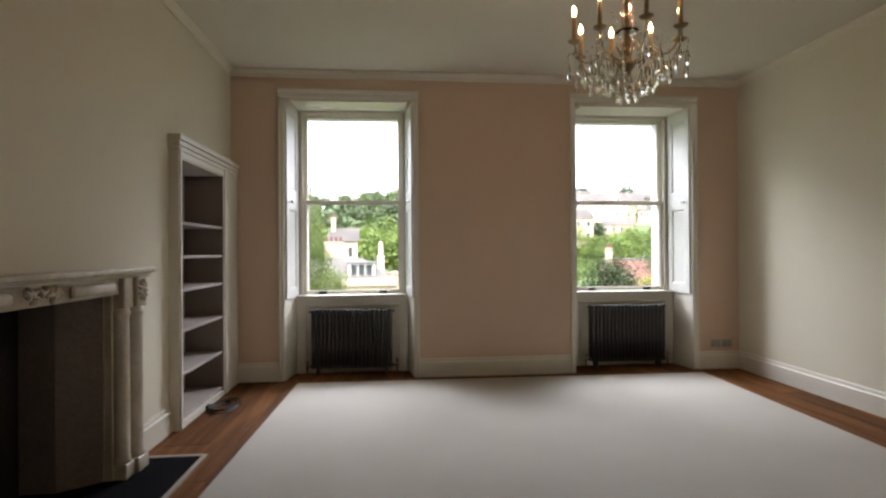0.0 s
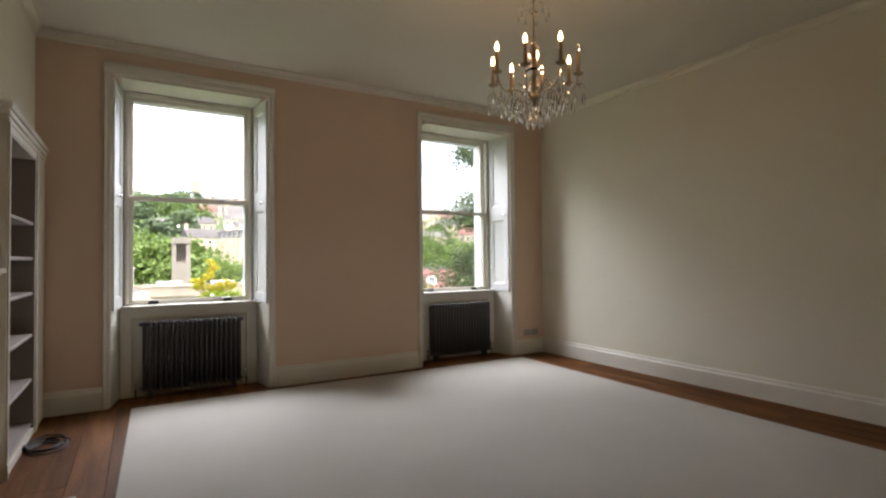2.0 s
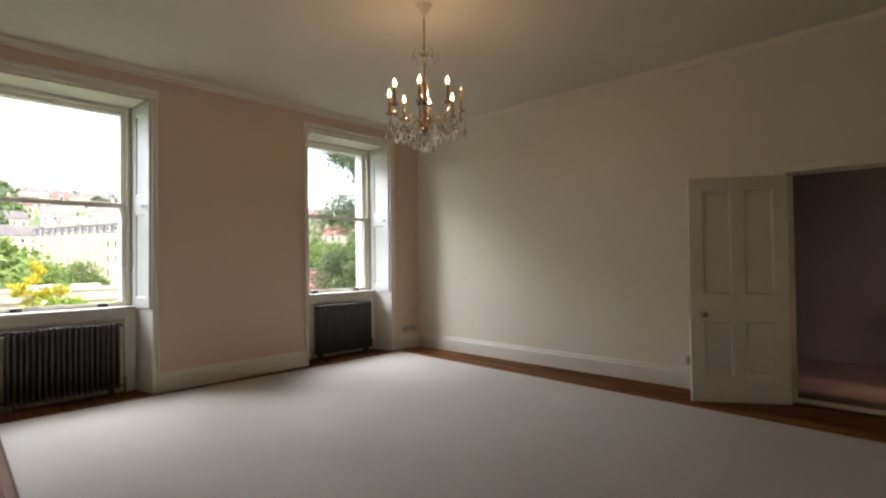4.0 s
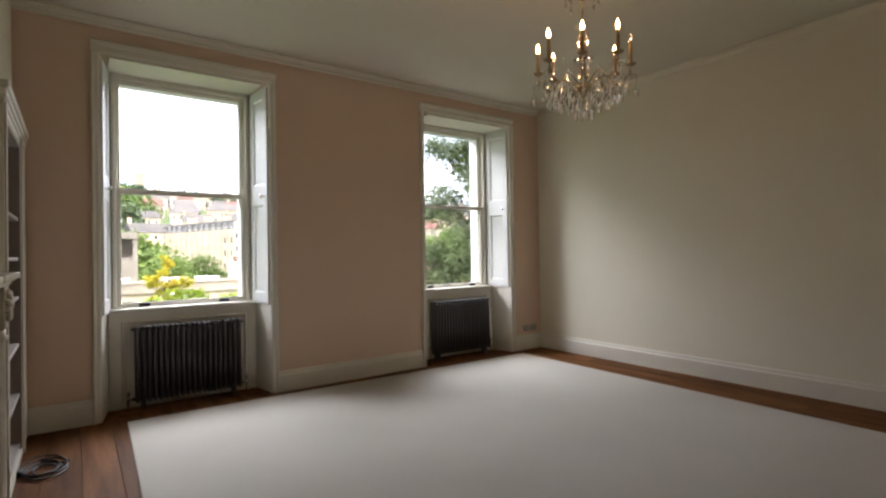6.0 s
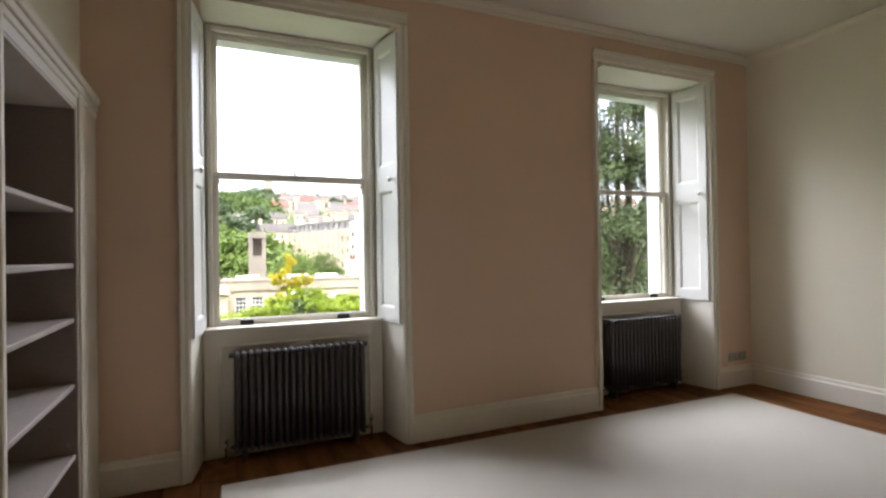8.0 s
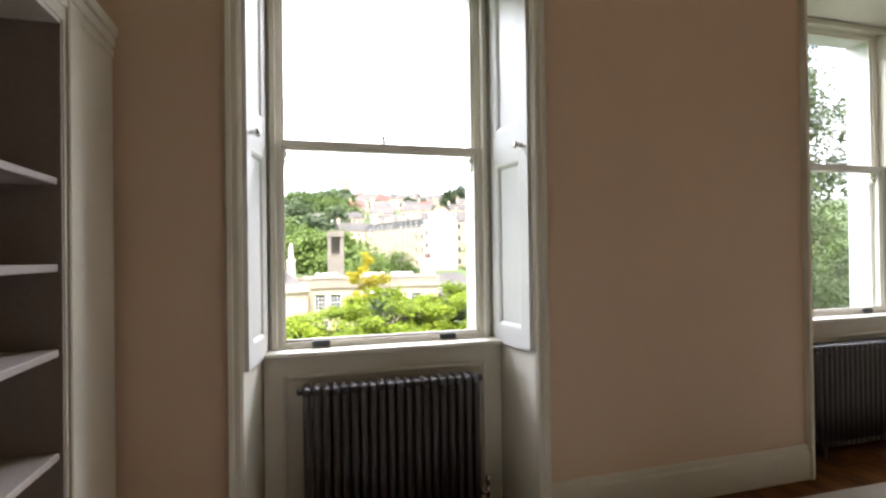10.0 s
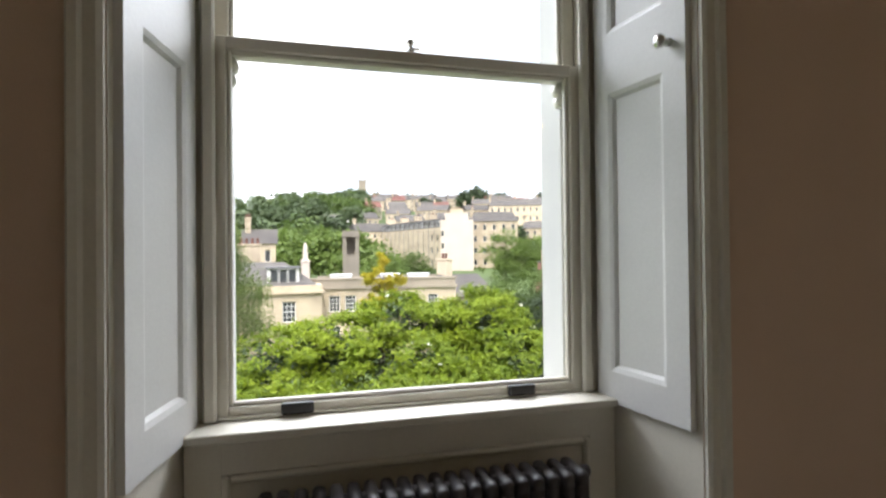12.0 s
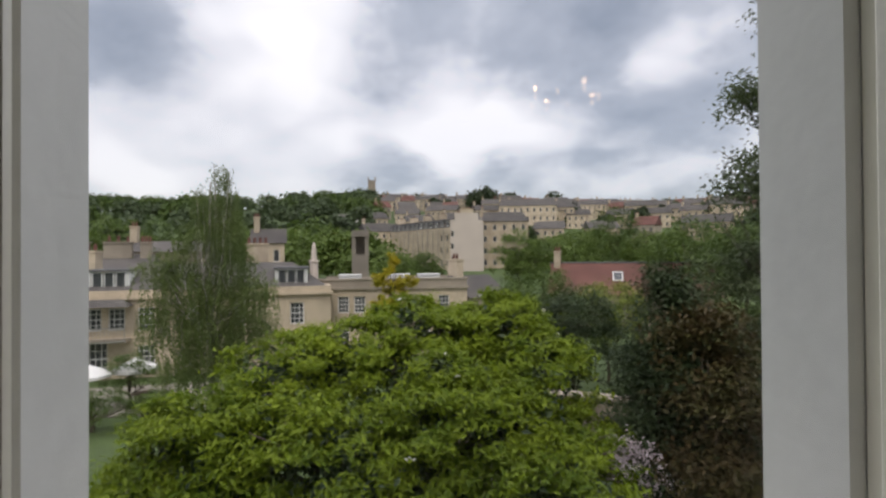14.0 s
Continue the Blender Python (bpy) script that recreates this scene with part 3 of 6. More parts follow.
def bookcase():
    ob = thing("built_in_bookcase", "empty cream painted alcove bookcase with open shelves", "bookcase")
    y0, y1, z0, z1 = NICHE
    xf, xb = XL + 0.075, XL - 0.30
    place = lambda u, d, v: (d, u, v)
    bm = slab_with_holes([-1.485, -0.028, y0, y1], [0.0, z0, z1, 2.26], [(y0, y1, z0, z1)], xf, XL + 0.001, place)
    part("face_frame", bm, TRIM, ob)
    for ya, yb in ((y0 - 0.048, y0 - 0.016), (y1 + 0.016, y1 + 0.12)):
        part("moulding", box(bmesh.new(), xf + 0.0005, xf + 0.012, ya, yb, 0.0, 2.2, 0.004), TRIM, ob)
    for i, (d, za, zb) in enumerate(((0.012, 2.165, 2.20), (0.022, 2.205, 2.245), (0.040, 2.247, 2.29))):
        part("head_moulding", box(bmesh.new(), XL + 0.002, xf + d * 0.6, -1.485 - d * 0.4, -0.028, za, zb, 0.005), TRIM, ob)
    # back, sides and shelves take the paints darkened for shade
    part("back_panel", boxes((xb, xb + 0.02, y0 - 0.02, y1 + 0.02, z0 - 0.02, z1 + 0.02)), SHELF_IN, ob, "back board in paint darkened for the alcove's shade")
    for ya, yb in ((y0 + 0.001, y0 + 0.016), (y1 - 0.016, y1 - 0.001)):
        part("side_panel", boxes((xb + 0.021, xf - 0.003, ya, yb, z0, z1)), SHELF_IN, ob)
    part("top_panel", boxes((xb + 0.021, xf - 0.003, y0 + 0.017, y1 - 0.017, z1 - 0.016, z1 - 0.001)), SHELF, ob)
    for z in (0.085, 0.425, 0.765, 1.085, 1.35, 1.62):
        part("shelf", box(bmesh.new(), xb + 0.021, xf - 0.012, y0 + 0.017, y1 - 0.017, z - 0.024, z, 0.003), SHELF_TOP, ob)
    return ob


bookcase()

# ---- chimneypiece ----


FIRE = (-3.03, 0.67, 0.25)


def chimneypiece():
    ob = thing("fireplace", "cream veined marble chimneypiece with paired columns", "fireplace")
    c, ow, jw = FIRE
    oh = 1.125
    x0 = XL + 0.002
    for s in (-1, 1):
        ya, yb = sorted((c + s * ow, c + s * (ow + jw)))
        part("jamb_slab", boxes((x0, x0 + 0.045, ya, yb, 0.0, 1.22), bevel=0.003), MARBLE, ob)
        for off, r, xx in ((0.062, 0.050, 0.062), (0.180, 0.060, 0.072)):
            ym = c + s * (ow + off)
            bm = lathe([(r * 1.12, 0.10), (r * 1.12, 0.125), (r, 0.14), (r, 0.60), (r * 0.95, 0.985), (r * 1.1, 0.998), (r * 1.1, 1.012), (r, 1.02), (r, 1.04)], 20, m=Matrix.Translation((x0 + xx, ym, 0)))
            part("column", bm, MARBLE, ob, smooth=True)
            part("plinth_block", box(bmesh.new(), x0 + 0.0455, x0 + xx + r * 1.15, ym - r * 1.06, ym + r * 1.06, 0.0, 0.099, 0.005), MARBLE, ob)
            part("corner_block", box(bmesh.new(), x0 + 0.0455, x0 + xx + r * 1.05, ym - r * 1.04, ym + r * 1.04, 1.041, 1.225, 0.006), MARBLE, ob)
        ym = c + s * (ow + 0.18)
        bm = bmesh.new()
        for k in range(9):
            an = k * 0.7
            m = Matrix.Translation((x0 + 0.137, ym + 0.034 * math.cos(an), 1.14 + 0.046 * math.sin(an))) @ Euler((an, 0, 0)).to_matrix().to_4x4() @ Matrix.Diagonal((0.020, 0.026, 0.014, 1))
            bmesh.ops.create_icosphere(bm, subdivisions=2, radius=1, matrix=m)
        bmesh.ops.create_icosphere(bm, subdivisions=2, radius=0.022, matrix=Matrix.Translation((x0 + 0.14, ym, 1.14)))
        part("carved_flower", bm, MARBLE, ob, smooth=True)
    part("lintel", boxes((x0, x0 + 0.085, c - ow - 0.004, c + ow + 0.004, oh, 1.225), bevel=0.003), MARBLE, ob)
    for s in (-1, 1):
        a, b = sorted((c + s * 0.20, c + s * 0.60))
        bm = box(bmesh.new(), x0 + 0.0855, x0 + 0.115, a, b, 1.14, 1.205, 0.022, 3)
        part("frieze_panel", bm, MARBLE, ob, smooth=True)
    rnd = random.Random(9)
    for k in range(26):
        bm = bmesh.new()
        r, an = 0.12 * math.sqrt(rnd.random()), rnd.random() * 6.283
        m = Matrix.Translation((x0 + 0.09, c + r * math.cos(an), 1.172 + 0.38 * r * math.sin(an))) @ Euler((rnd.random() * 3, 0, 0)).to_matrix().to_4x4() @ Matrix.Diagonal((0.022, 0.030, 0.013, 1))
        bmesh.ops.create_icosphere(bm, subdivisions=2, radius=1, matrix=m)
        part("carved_leaf", bm, MARBLE, ob, smooth=True)
    for i, (d, za, zb) in enumerate(((0.145, 1.2255, 1.24), (0.158, 1.2405, 1.252), (0.175, 1.2525, 1.28))):
        part("mantel_shelf", box(bmesh.new(), x0, x0 + d, c - ow - jw - d * 0.12, c + ow + jw + d * 0.12, za, zb, 0.006, 2), MARBLE, ob)
    # fire recess
    xb = XL - 0.385
    for s in (-1, 1):
        bm = bmesh.new()
        yo, yi = c + s * (ow - 0.002), c + s * (ow - 0.13)
        pts = [(XL - 0.001, yo), (XL - 0.19, yi), (xb, yi), (xb, yo)]
        lo = [bm.verts.new((x, y, 0.001)) for x, y in pts]
        hi = [bm.verts.new((x, y, 1.138)) for x, y in pts]
        for k in range(4):
            bm.faces.new((lo[k], lo[(k + 1) % 4], hi[(k + 1) % 4], hi[k]))
        bm.faces.new(lo)
        bm.faces.new(hi)
        bmesh.ops.recalc_face_normals(bm, faces=bm.faces)
        part("cheek", bm, CHEEK, ob, "grey rendered splayed cheek of the fire opening")
    part("fireback", boxes((xb - 0.012, xb - 0.001, c - ow + 0.004, c + ow - 0.004, 0.001, 1.138)), SOOT, ob, "black sooty fireback")
    return ob


chimneypiece()
he = thing("hearth", "black slate hearth slab with a pale border strip", "hearth")
part("slab", box(bmesh.new(), XL - 0.38, -1.515, -4.04, -2.02, 0.0, 0.012, 0.002), SLATE, he)
part("border", boxes((-1.514, -1.485, -4.07, -1.99, 0.0, 0.014), (XL + 0.03, -1.515, -2.019, -1.99, 0.0, 0.014), (XL + 0.03, -1.515, -4.07, -4.041, 0.0, 0.014)), HEARTH_EDGE, he, "pale stone border strip")

# ---- rug ----
rug = thing("rug", "large plain cream wool rug lying on floorboards", "rug")
RUG_ASKEW = Matrix(((1, 0.03, 0, 0), (-0.009, 1, 0, 0), (0, 0, 1, 0), (0, 0, 0, 1)))
RX0, RX1, RY0, RY1 = -1.232, 3.168, -5.93, -0.18
bm = box(bmesh.new(), RX0, RX1, RY0, RY1, 0.002, 0.014, 0.004, 2)
bm.transform(RUG_ASKEW)
part("woven_field", bm, RUG, rug)
bm = boxes((RX0 - 0.007, RX0 - 0.0005, RY0 - 0.007, RY1 + 0.007, 0.0, 0.009), (RX1 + 0.0005, RX1 + 0.007, RY0 - 0.007, RY1 + 0.007, 0.0, 0.009),
           (RX0, RX1, RY1 + 0.0005, RY1 + 0.007, 0.0, 0.009), (RX0, RX1, RY0 - 0.007, RY0 - 0.0005, 0.0, 0.009))
bm.transform(RUG_ASKEW)
part("binding", bm, RUG_EDGE, rug, "thin brown bound edge")

# ---- sockets ----


def socket(m, wide, label):
    ob = thing("wall_socket", label, "socket", "sockets", m=m)
    part("plate", box(bmesh.new(), -wide / 2, wide / 2, -0.009, -0.0005, -0.043, 0.043, 0.004), STEEL_PLATE, ob)
    for k in ((-1, 1) if wide > 0.1 else (0,)):
        part("switch", box(bmesh.new(), k * 0.035 - 0.006, k * 0.035 + 0.006, -0.013, -0.0092, 0.015, 0.033, 0.001), STEEL_PLATE, ob)
        bm = boxes((k * 0.035 - 0.003, k * 0.035 + 0.003, -0.0105, -0.0092, -0.008, 0.002), (k * 0.035 - 0.013, k * 0.035 - 0.007, -0.0105, -0.0092, -0.025, -0.021), (k * 0.035 + 0.007, k * 0.035 + 0.013, -0.0105, -0.0092, -0.025, -0.021))
        part("pin_holes", bm, BLACK, ob)
    return ob


socket(pose(3.44, 0, 0.29), 0.12, "brushed steel wall socket above the baseboard")
socket(pose(3.575, 0, 0.29), 0.12, "brushed steel wall socket above the baseboard")
socket(pose(XR, -3.99, 0.285, 0, 0, -90), 0.10, "single brushed steel wall socket on the cream wall")

# ---- door ----


def door():
    ob = thing("door_1", "cream painted four panel door standing wide open", "door", kind="structure", m=pose(XR - 0.045, DOOR[1] - 0.005, 0, 0, 0, 33))
    wid, ht, th = 0.82, 2.05, 0.042
    place = lambda u, d, v: (d, u, v)
    holes = [(0.11, 0.36, 0.24, 0.74), (0.46, 0.71, 0.24, 0.74), (0.11, 0.36, 0.98, 1.94), (0.46, 0.71, 0.98, 1.94)]
    bm = slab_with_holes([0, wid, 0.11, 0.36, 0.46, 0.71], [0.012, ht, 0.24, 0.74, 0.98, 1.94], holes, -th / 2, th / 2, place)
    part("leaf", bm, TRIM, ob)
    for h in holes:
        for s in (1, -1):
            bm = bmesh.new()
            panel_frame(bm, *h, s * th / 2, s * 0.013, place)
            bmesh.ops.recalc_face_normals(bm, faces=bm.faces)
            part("panel", bm, TRIM, ob)
    for s in (1, -1):
        m = Matrix.Translation((s * th / 2, wid - 0.105, 0.81)) @ Euler((0, radians(90 * s), 0)).to_matrix().to_4x4()
        bm = lathe([(0.028, 0), (0.028, 0.006), (0.011, 0.012), (0.010, 0.03), (0.022, 0.038), (0.029, 0.05), (0.027, 0.062), (0.012, 0.070)], 18, m=m)
        part("door_knob", bm, CHROME, ob, "round chrome door knob", True)
    part("lock_plate", boxes((-0.012, 0.012, wid + 0.0003, wid + 0.002, 0.755, 0.885)), CHROME, ob)
    return ob


door()
bm = bmesh.new()
for d, w0, w1 in ((0.016, 0.0, 0.13), (0.030, 0.075, 0.13)):
    x0, x1 = XR - d, XR - 0.0005
    box(bm, x0, x1, DOOR[1] + w0, DOOR[1] + w1, 0, DOOR[2] + w1)
    box(bm, x0, x1, DOOR[0] - w1, DOOR[0] - w0, 0, DOOR[2] + w1)
    box(bm, x0 - 0.0004, x1, DOOR[0] - w0, DOOR[1] + w0, DOOR[2] + w0, DOOR[2] + w1 + 0.0004)
tagged(part("trim_door", bm, TRIM), "cream moulded architrave round the doorway", "architrave", kind="structure")

# ---- chandelier ----


def chandelier():
    ob = thing("chandelier", "brass and cut glass chandelier with eight lit candle bulbs", "chandelier", m=pose(1.03, -2.95, 0.01))
    part("ceiling_rose", lathe([(0.062, H - 0.001), (0.066, H - 0.012), (0.058, H - 0.022), (0.030, H - 0.065), (0.016, H - 0.095), (0.006, H - 0.105)], 24), TRIM, ob, "cream cone shaped ceiling cup", True)
    link = None
    z = H - 0.10
    k = 0
    while z > 2.99:
        if link is None:
            bm = bmesh.new()
            pts = [(0.007 * math.cos(a), 0, 0.015 * math.sin(a)) for a in [2 * math.pi * i / 10 for i in range(11)]]
            tube(pts, 0.0022, 6, bm)
            link = part("chain_link", bm, BRASS, ob, smooth=True)
            lk = link
        else:
            lk = link.copy()
            scene.collection.objects.link(lk)
            lk.parent = ob
        lk.location = (0, 0, z - 0.012)
        lk.rotation_euler = (0, 0, radians(90 * (k % 2)))
        z -= 0.0235
        k += 1
    part("stem", lathe([(0.006, 2.30), (0.010, 2.34), (0.024, 2.36), (0.030, 2.375), (0.012, 2.39), (0.009, 2.50), (0.018, 2.505), (0.009, 2.51), (0.008, 2.70), (0.020, 2.706), (0.008, 2.715), (0.006, 2.90), (0.016, 2.905), (0.006, 2.915), (0.004, 2.995)], 16), BRASS, ob, smooth=True)
    part("glass_vase", lathe([(0.014, 2.392), (0.030, 2.42), (0.040, 2.455), (0.030, 2.49), (0.013, 2.503)], 20), PINK_GLASS, ob, "pink tinted glass baluster", True)
    part("glass_vase", lathe([(0.012, 2.515), (0.026, 2.56), (0.034, 2.63), (0.024, 2.68), (0.012, 2.703)], 20), PINK_GLASS, ob, "pink tinted glass baluster", True)
    part("drip_bowl", lathe([(0.012, 2.505), (0.045, 2.512), (0.060, 2.525), (0.061, 2.528), (0.045, 2.516), (0.012, 2.51)], 24), CLEAR, ob, "shallow clear glass bowl", True)
    part("hub", lathe([(0.004, 2.285), (0.014, 2.295), (0.020, 2.315), (0.040, 2.335), (0.046, 2.35), (0.034, 2.366), (0.012, 2.372)], 20), BRASS, ob, smooth=True)
    # eight arms with candle, bulb and drops
    arm_curve = [(0.03, 2.352), (0.06, 2.372), (0.095, 2.405), (0.125, 2.418), (0.152, 2.402), (0.170, 2.372), (0.192, 2.352), (0.222, 2.352), (0.252, 2.378), (0.272, 2.420), (0.280, 2.455)]
    drop_bm = bmesh.new()
    lathe([(0.0012, 0.0), (0.0022, -0.006), (0.0055, -0.018), (0.0098, -0.038), (0.0092, -0.052), (0.0050, -0.066), (0.0008, -0.072)], 7, drop_bm)
    bmesh.ops.create_icosphere(drop_bm, subdivisions=1, radius=0.0055, matrix=Matrix.Translation((0, 0, 0.006)))
    drop = part("crystal_drop", drop_bm, CLEAR, ob, "clear cut glass drop")
    bead = part("bead", bmesh.new(), CLEAR, ob)
    bm = bmesh.new()
    bmesh.ops.create_icosphere(bm, subdivisions=1, radius=0.0052)
    bm.to_mesh(bead.data)
    bm.free()
    used = [False, False]

    def hang(src, i, loc, sc=1.0):
        o = src
        if used[i]:
            o = src.copy()
            scene.collection.objects.link(o)
            o.parent = ob
        used[i] = True
        o.location = loc
        o.scale = (sc, sc, sc)

    rnd = random.Random(3)
    arm = sleeve = bulb = cup = None
    for i in range(8):
        a = radians(38 + 45 * i)
        c, s = math.cos(a), math.sin(a)
        lift = 0.012 if i % 2 else 0.0
        if arm is None:
            arm = part("arm", tube([(r, 0, z) for r, z in arm_curve], 0.0048, 8, None, 0.8), BRASS, ob, smooth=True)
            bm = tube([(0.272, 0, 2.40), (0.300, 0, 2.405), (0.318, 0, 2.388), (0.312, 0, 2.370)], 0.003, 6, None, 0.7)
            scroll = part("scroll", bm, BRASS, arm, smooth=True)
            cup = part("drip_pan", lathe([(0.006, 2.452), (0.022, 2.458), (0.034, 2.468), (0.035, 2.471), (0.020, 2.466), (0.012, 2.468), (0.011, 2.478)], 16, m=Matrix.Translation((0.28, 0, 0))), BRASS, arm, smooth=True)
            sleeve = part("candle_sleeve", lathe([(0.0115, 2.468), (0.0105, 2.595), (0.008, 2.60)], 12, m=Matrix.Translation((0.28, 0, 0))), CANDLE, arm, "gilt candle sleeve", True)
            bulb = part("bulb", lathe([(0.006, 2.60), (0.010, 2.608), (0.0128, 2.621), (0.0105, 2.638), (0.0055, 2.652), (0.001, 2.663)], 12, m=Matrix.Translation((0.28, 0, 0))), BULB, arm, "lit flame shaped bulb", True)
            am, kids = arm, ()
        else:
            am = arm.copy()
            scene.collection.objects.link(am)
            am.parent = ob
            for kid in arm.children:
                kc = kid.copy()
                scene.collection.objects.link(kc)
                kc.parent = am
        if i == 6:
            for kid in am.children:
                if kid.name.startswith("bulb"):
                    kid.data = kid.data.copy()
                    kid.data.materials.clear()
                    kid.data.materials.append(BULB_OFF)
                    kid["label"] = "unlit clear flame shaped bulb"
        am.rotation_euler = (0, 0, a)
        am.location.z = lift
        # drops under the cup, the elbow and the scroll, and a string of beads to the crown
        for r, z, sc in ((0.310, 2.362, 1.25), (0.28, 2.448, 0.9), (0.222, 2.340, 1.35), (0.160, 2.360, 1.3), (0.255, 2.366, 1.0), (0.19, 2.345, 1.2)):
            hang(drop, 0, (r * c, r * s, z + lift - 0.014), sc)
        for j in range(13):
            t = j / 12
            r = 0.03 + 0.215 * t ** 1.7
            z = 2.90 - 0.50 * t - 0.06 * math.sin(math.pi * t)
            if j % 2 or j > 7:
                hang(bead, 1, (r * c, r * s, z), 0.8)
        b2 = a + radians(22.5)
        c2, s2 = math.cos(b2), math.sin(b2)
        for r, z, sc in ((0.15, 2.325, 1.4), (0.10, 2.30, 1.4), (0.235, 2.375, 1.1), (0.055, 2.262, 1.4), (0.19, 2.34, 1.2), (0.12, 2.34, 1.2)):
            hang(drop, 0, (r * c2, r * s2, z - 0.012), sc)
        for j in range(9):
            t = j / 8
            ang = a + radians(45) * t
            hang(bead, 1, (0.27 * math.cos(ang), 0.27 * math.sin(ang), 2.44 - 0.075 * math.sin(math.pi * t)), 0.75)
        pt = tube([(0.012 * c, 0.012 * s, 2.905), (0.05 * c, 0.05 * s, 2.95), (0.085 * c, 0.085 * s, 2.945), (0.10 * c, 0.10 * s, 2.92)], 0.003, 6, None, 0.6)
        part("crown_arm", pt, CLEAR, ob, smooth=True)
        hang(drop, 0, (0.10 * c, 0.10 * s, 2.912), 0.8)
    hang(drop, 0, (0, 0, 2.275), 1.5)
    bm = bmesh.new()
    bmesh.ops.create_icosphere(bm, subdivisions=2, radius=0.017, matrix=Matrix.Translation((0, 0, 2.178)))
    part("finial_ball", bm, CLEAR, ob, "faceted glass ball")
    for i in range(6):
        hang(bead, 1, (0, 0, 2.20 + i * 0.0125), 0.8)
    return ob


chandelier()
for i in range(4):
    a = radians(83 + 90 * i)
    ld = bpy.data.lights.new("candle_light", "POINT")
    ld.energy, ld.color, ld.shadow_soft_size = 0.42, (1.0, 0.64, 0.34), 0.02
    lo = new("candle_light", ld)
    lo.location = (1.03 + 0.28 * math.cos(a), -2.95 + 0.28 * math.sin(a), 2.72)

# ---- cables on the floor by the bookcase ----


def cable_coil():
    ob = thing("cable_coil", "loose coil of black cable lying on floorboards", "cable")
    rnd = random.Random(11)
    cx, cy = -1.735, -0.93
    pts = []
    for i in range(130):
        t = i / 129
        a = 2 * math.pi * 4.3 * t
        r = 0.09 + 0.035 * math.sin(3.1 * t * 6) + 0.03 * t
        pts.append((cx + r * math.cos(a) * 0.88, cy + r * math.sin(a) * 1.25, 0.007 + 0.018 * t + 0.004 * math.sin(9 * t)))
    part("cable", tube(pts, 0.0056, 6), BLACK, ob, smooth=True)
    tail = [(cx + 0.12, cy + 0.1, 0.006), (cx + 0.05, cy + 0.28, 0.006), (cx - 0.06, cy + 0.33, 0.006), (cx - 0.13, cy + 0.22, 0.006), (cx - 0.14, cy + 0.05, 0.006)]
    part("loose_end", tube(tail, 0.0045, 6), BLACK, ob, smooth=True)
    part("plug", box(bmesh.new(), cx - 0.165, cx - 0.115, cy - 0.02, cy + 0.045, 0.0, 0.035, 0.008, 2), BLACK, ob)
    return ob


cable_coil()

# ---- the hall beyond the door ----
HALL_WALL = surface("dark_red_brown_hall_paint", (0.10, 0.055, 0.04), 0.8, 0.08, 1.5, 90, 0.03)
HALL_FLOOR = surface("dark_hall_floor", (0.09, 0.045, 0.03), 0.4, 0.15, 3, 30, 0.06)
DARK_WOOD = surface("dark_stained_wood", (0.05, 0.026, 0.016), 0.35, 0.15, 4, 40, 0.05)
MOUNT = surface("pale_picture_mount", (0.50, 0.46, 0.40), 0.8, 0.03)
PRINT = surface("dark_faded_print", (0.06, 0.05, 0.05), 0.6, 0.3, 9, 30, 0.0)
CHINA = surface("white_glazed_china", (0.72, 0.68, 0.6), 0.25, 0.05)
X1 = XR + 0.30
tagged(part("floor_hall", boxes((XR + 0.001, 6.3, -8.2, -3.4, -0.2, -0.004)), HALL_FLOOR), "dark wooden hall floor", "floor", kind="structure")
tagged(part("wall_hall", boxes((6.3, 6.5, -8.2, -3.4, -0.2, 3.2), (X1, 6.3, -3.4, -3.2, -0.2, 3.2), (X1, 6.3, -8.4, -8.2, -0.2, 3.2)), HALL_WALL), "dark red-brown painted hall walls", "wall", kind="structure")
tagged(part("ceiling_hall", boxes((X1, 6.5, -8.4, -3.2, 3.2, 3.35)), CEIL), "plain hall ceiling", "ceiling", kind="structure")
pic = thing("framed_picture", "dark print in a pale mount hanging on the hall wall", "picture")
part("mount", boxes((6.27, 6.296, -6.55, -5.85, 1.20, 1.98)), MOUNT, pic, "pale wide mount")
part("print", boxes((6.266, 6.2695, -6.38, -6.02, 1.40, 1.78)), PRINT, pic)
bm = boxes((6.255, 6.298, -6.58, -6.55, 1.17, 2.01), (6.255, 6.298, -5.85, -5.82, 1.17, 2.01), (6.255, 6.298, -6.55, -5.85, 1.98, 2.01), (6.255, 6.298, -6.55, -5.85, 1.17, 1.20), bevel=0.004)
part("picture_frame", bm, DARK_WOOD, pic)
tb = thing("console_table", "dark wooden console table against the hall wall", "table")
part("tabletop", box(bmesh.new(), 5.85, 6.29, -6.3, -5.5, 0.74, 0.775, 0.006), DARK_WOOD, tb)
part("shelf", box(bmesh.new(), 5.88, 6.27, -6.25, -5.55, 0.22, 0.245, 0.004), DARK_WOOD, tb)
for lx in (5.88, 6.23):
    for ly in (-6.27, -5.57):
        part("leg", box(bmesh.new(), lx, lx + 0.04, ly, ly + 0.04, 0.0, 0.739, 0.003), DARK_WOOD, tb)
bowl = tagged(part("bowl", lathe([(0.05, 0.777), (0.055, 0.785), (0.11, 0.83), (0.135, 0.875), (0.13, 0.876), (0.10, 0.83), (0.02, 0.79)], 24, m=Matrix.Translation((6.05, -5.85, 0))), CHINA, smooth=True), "white china bowl standing on the console table", "bowl")
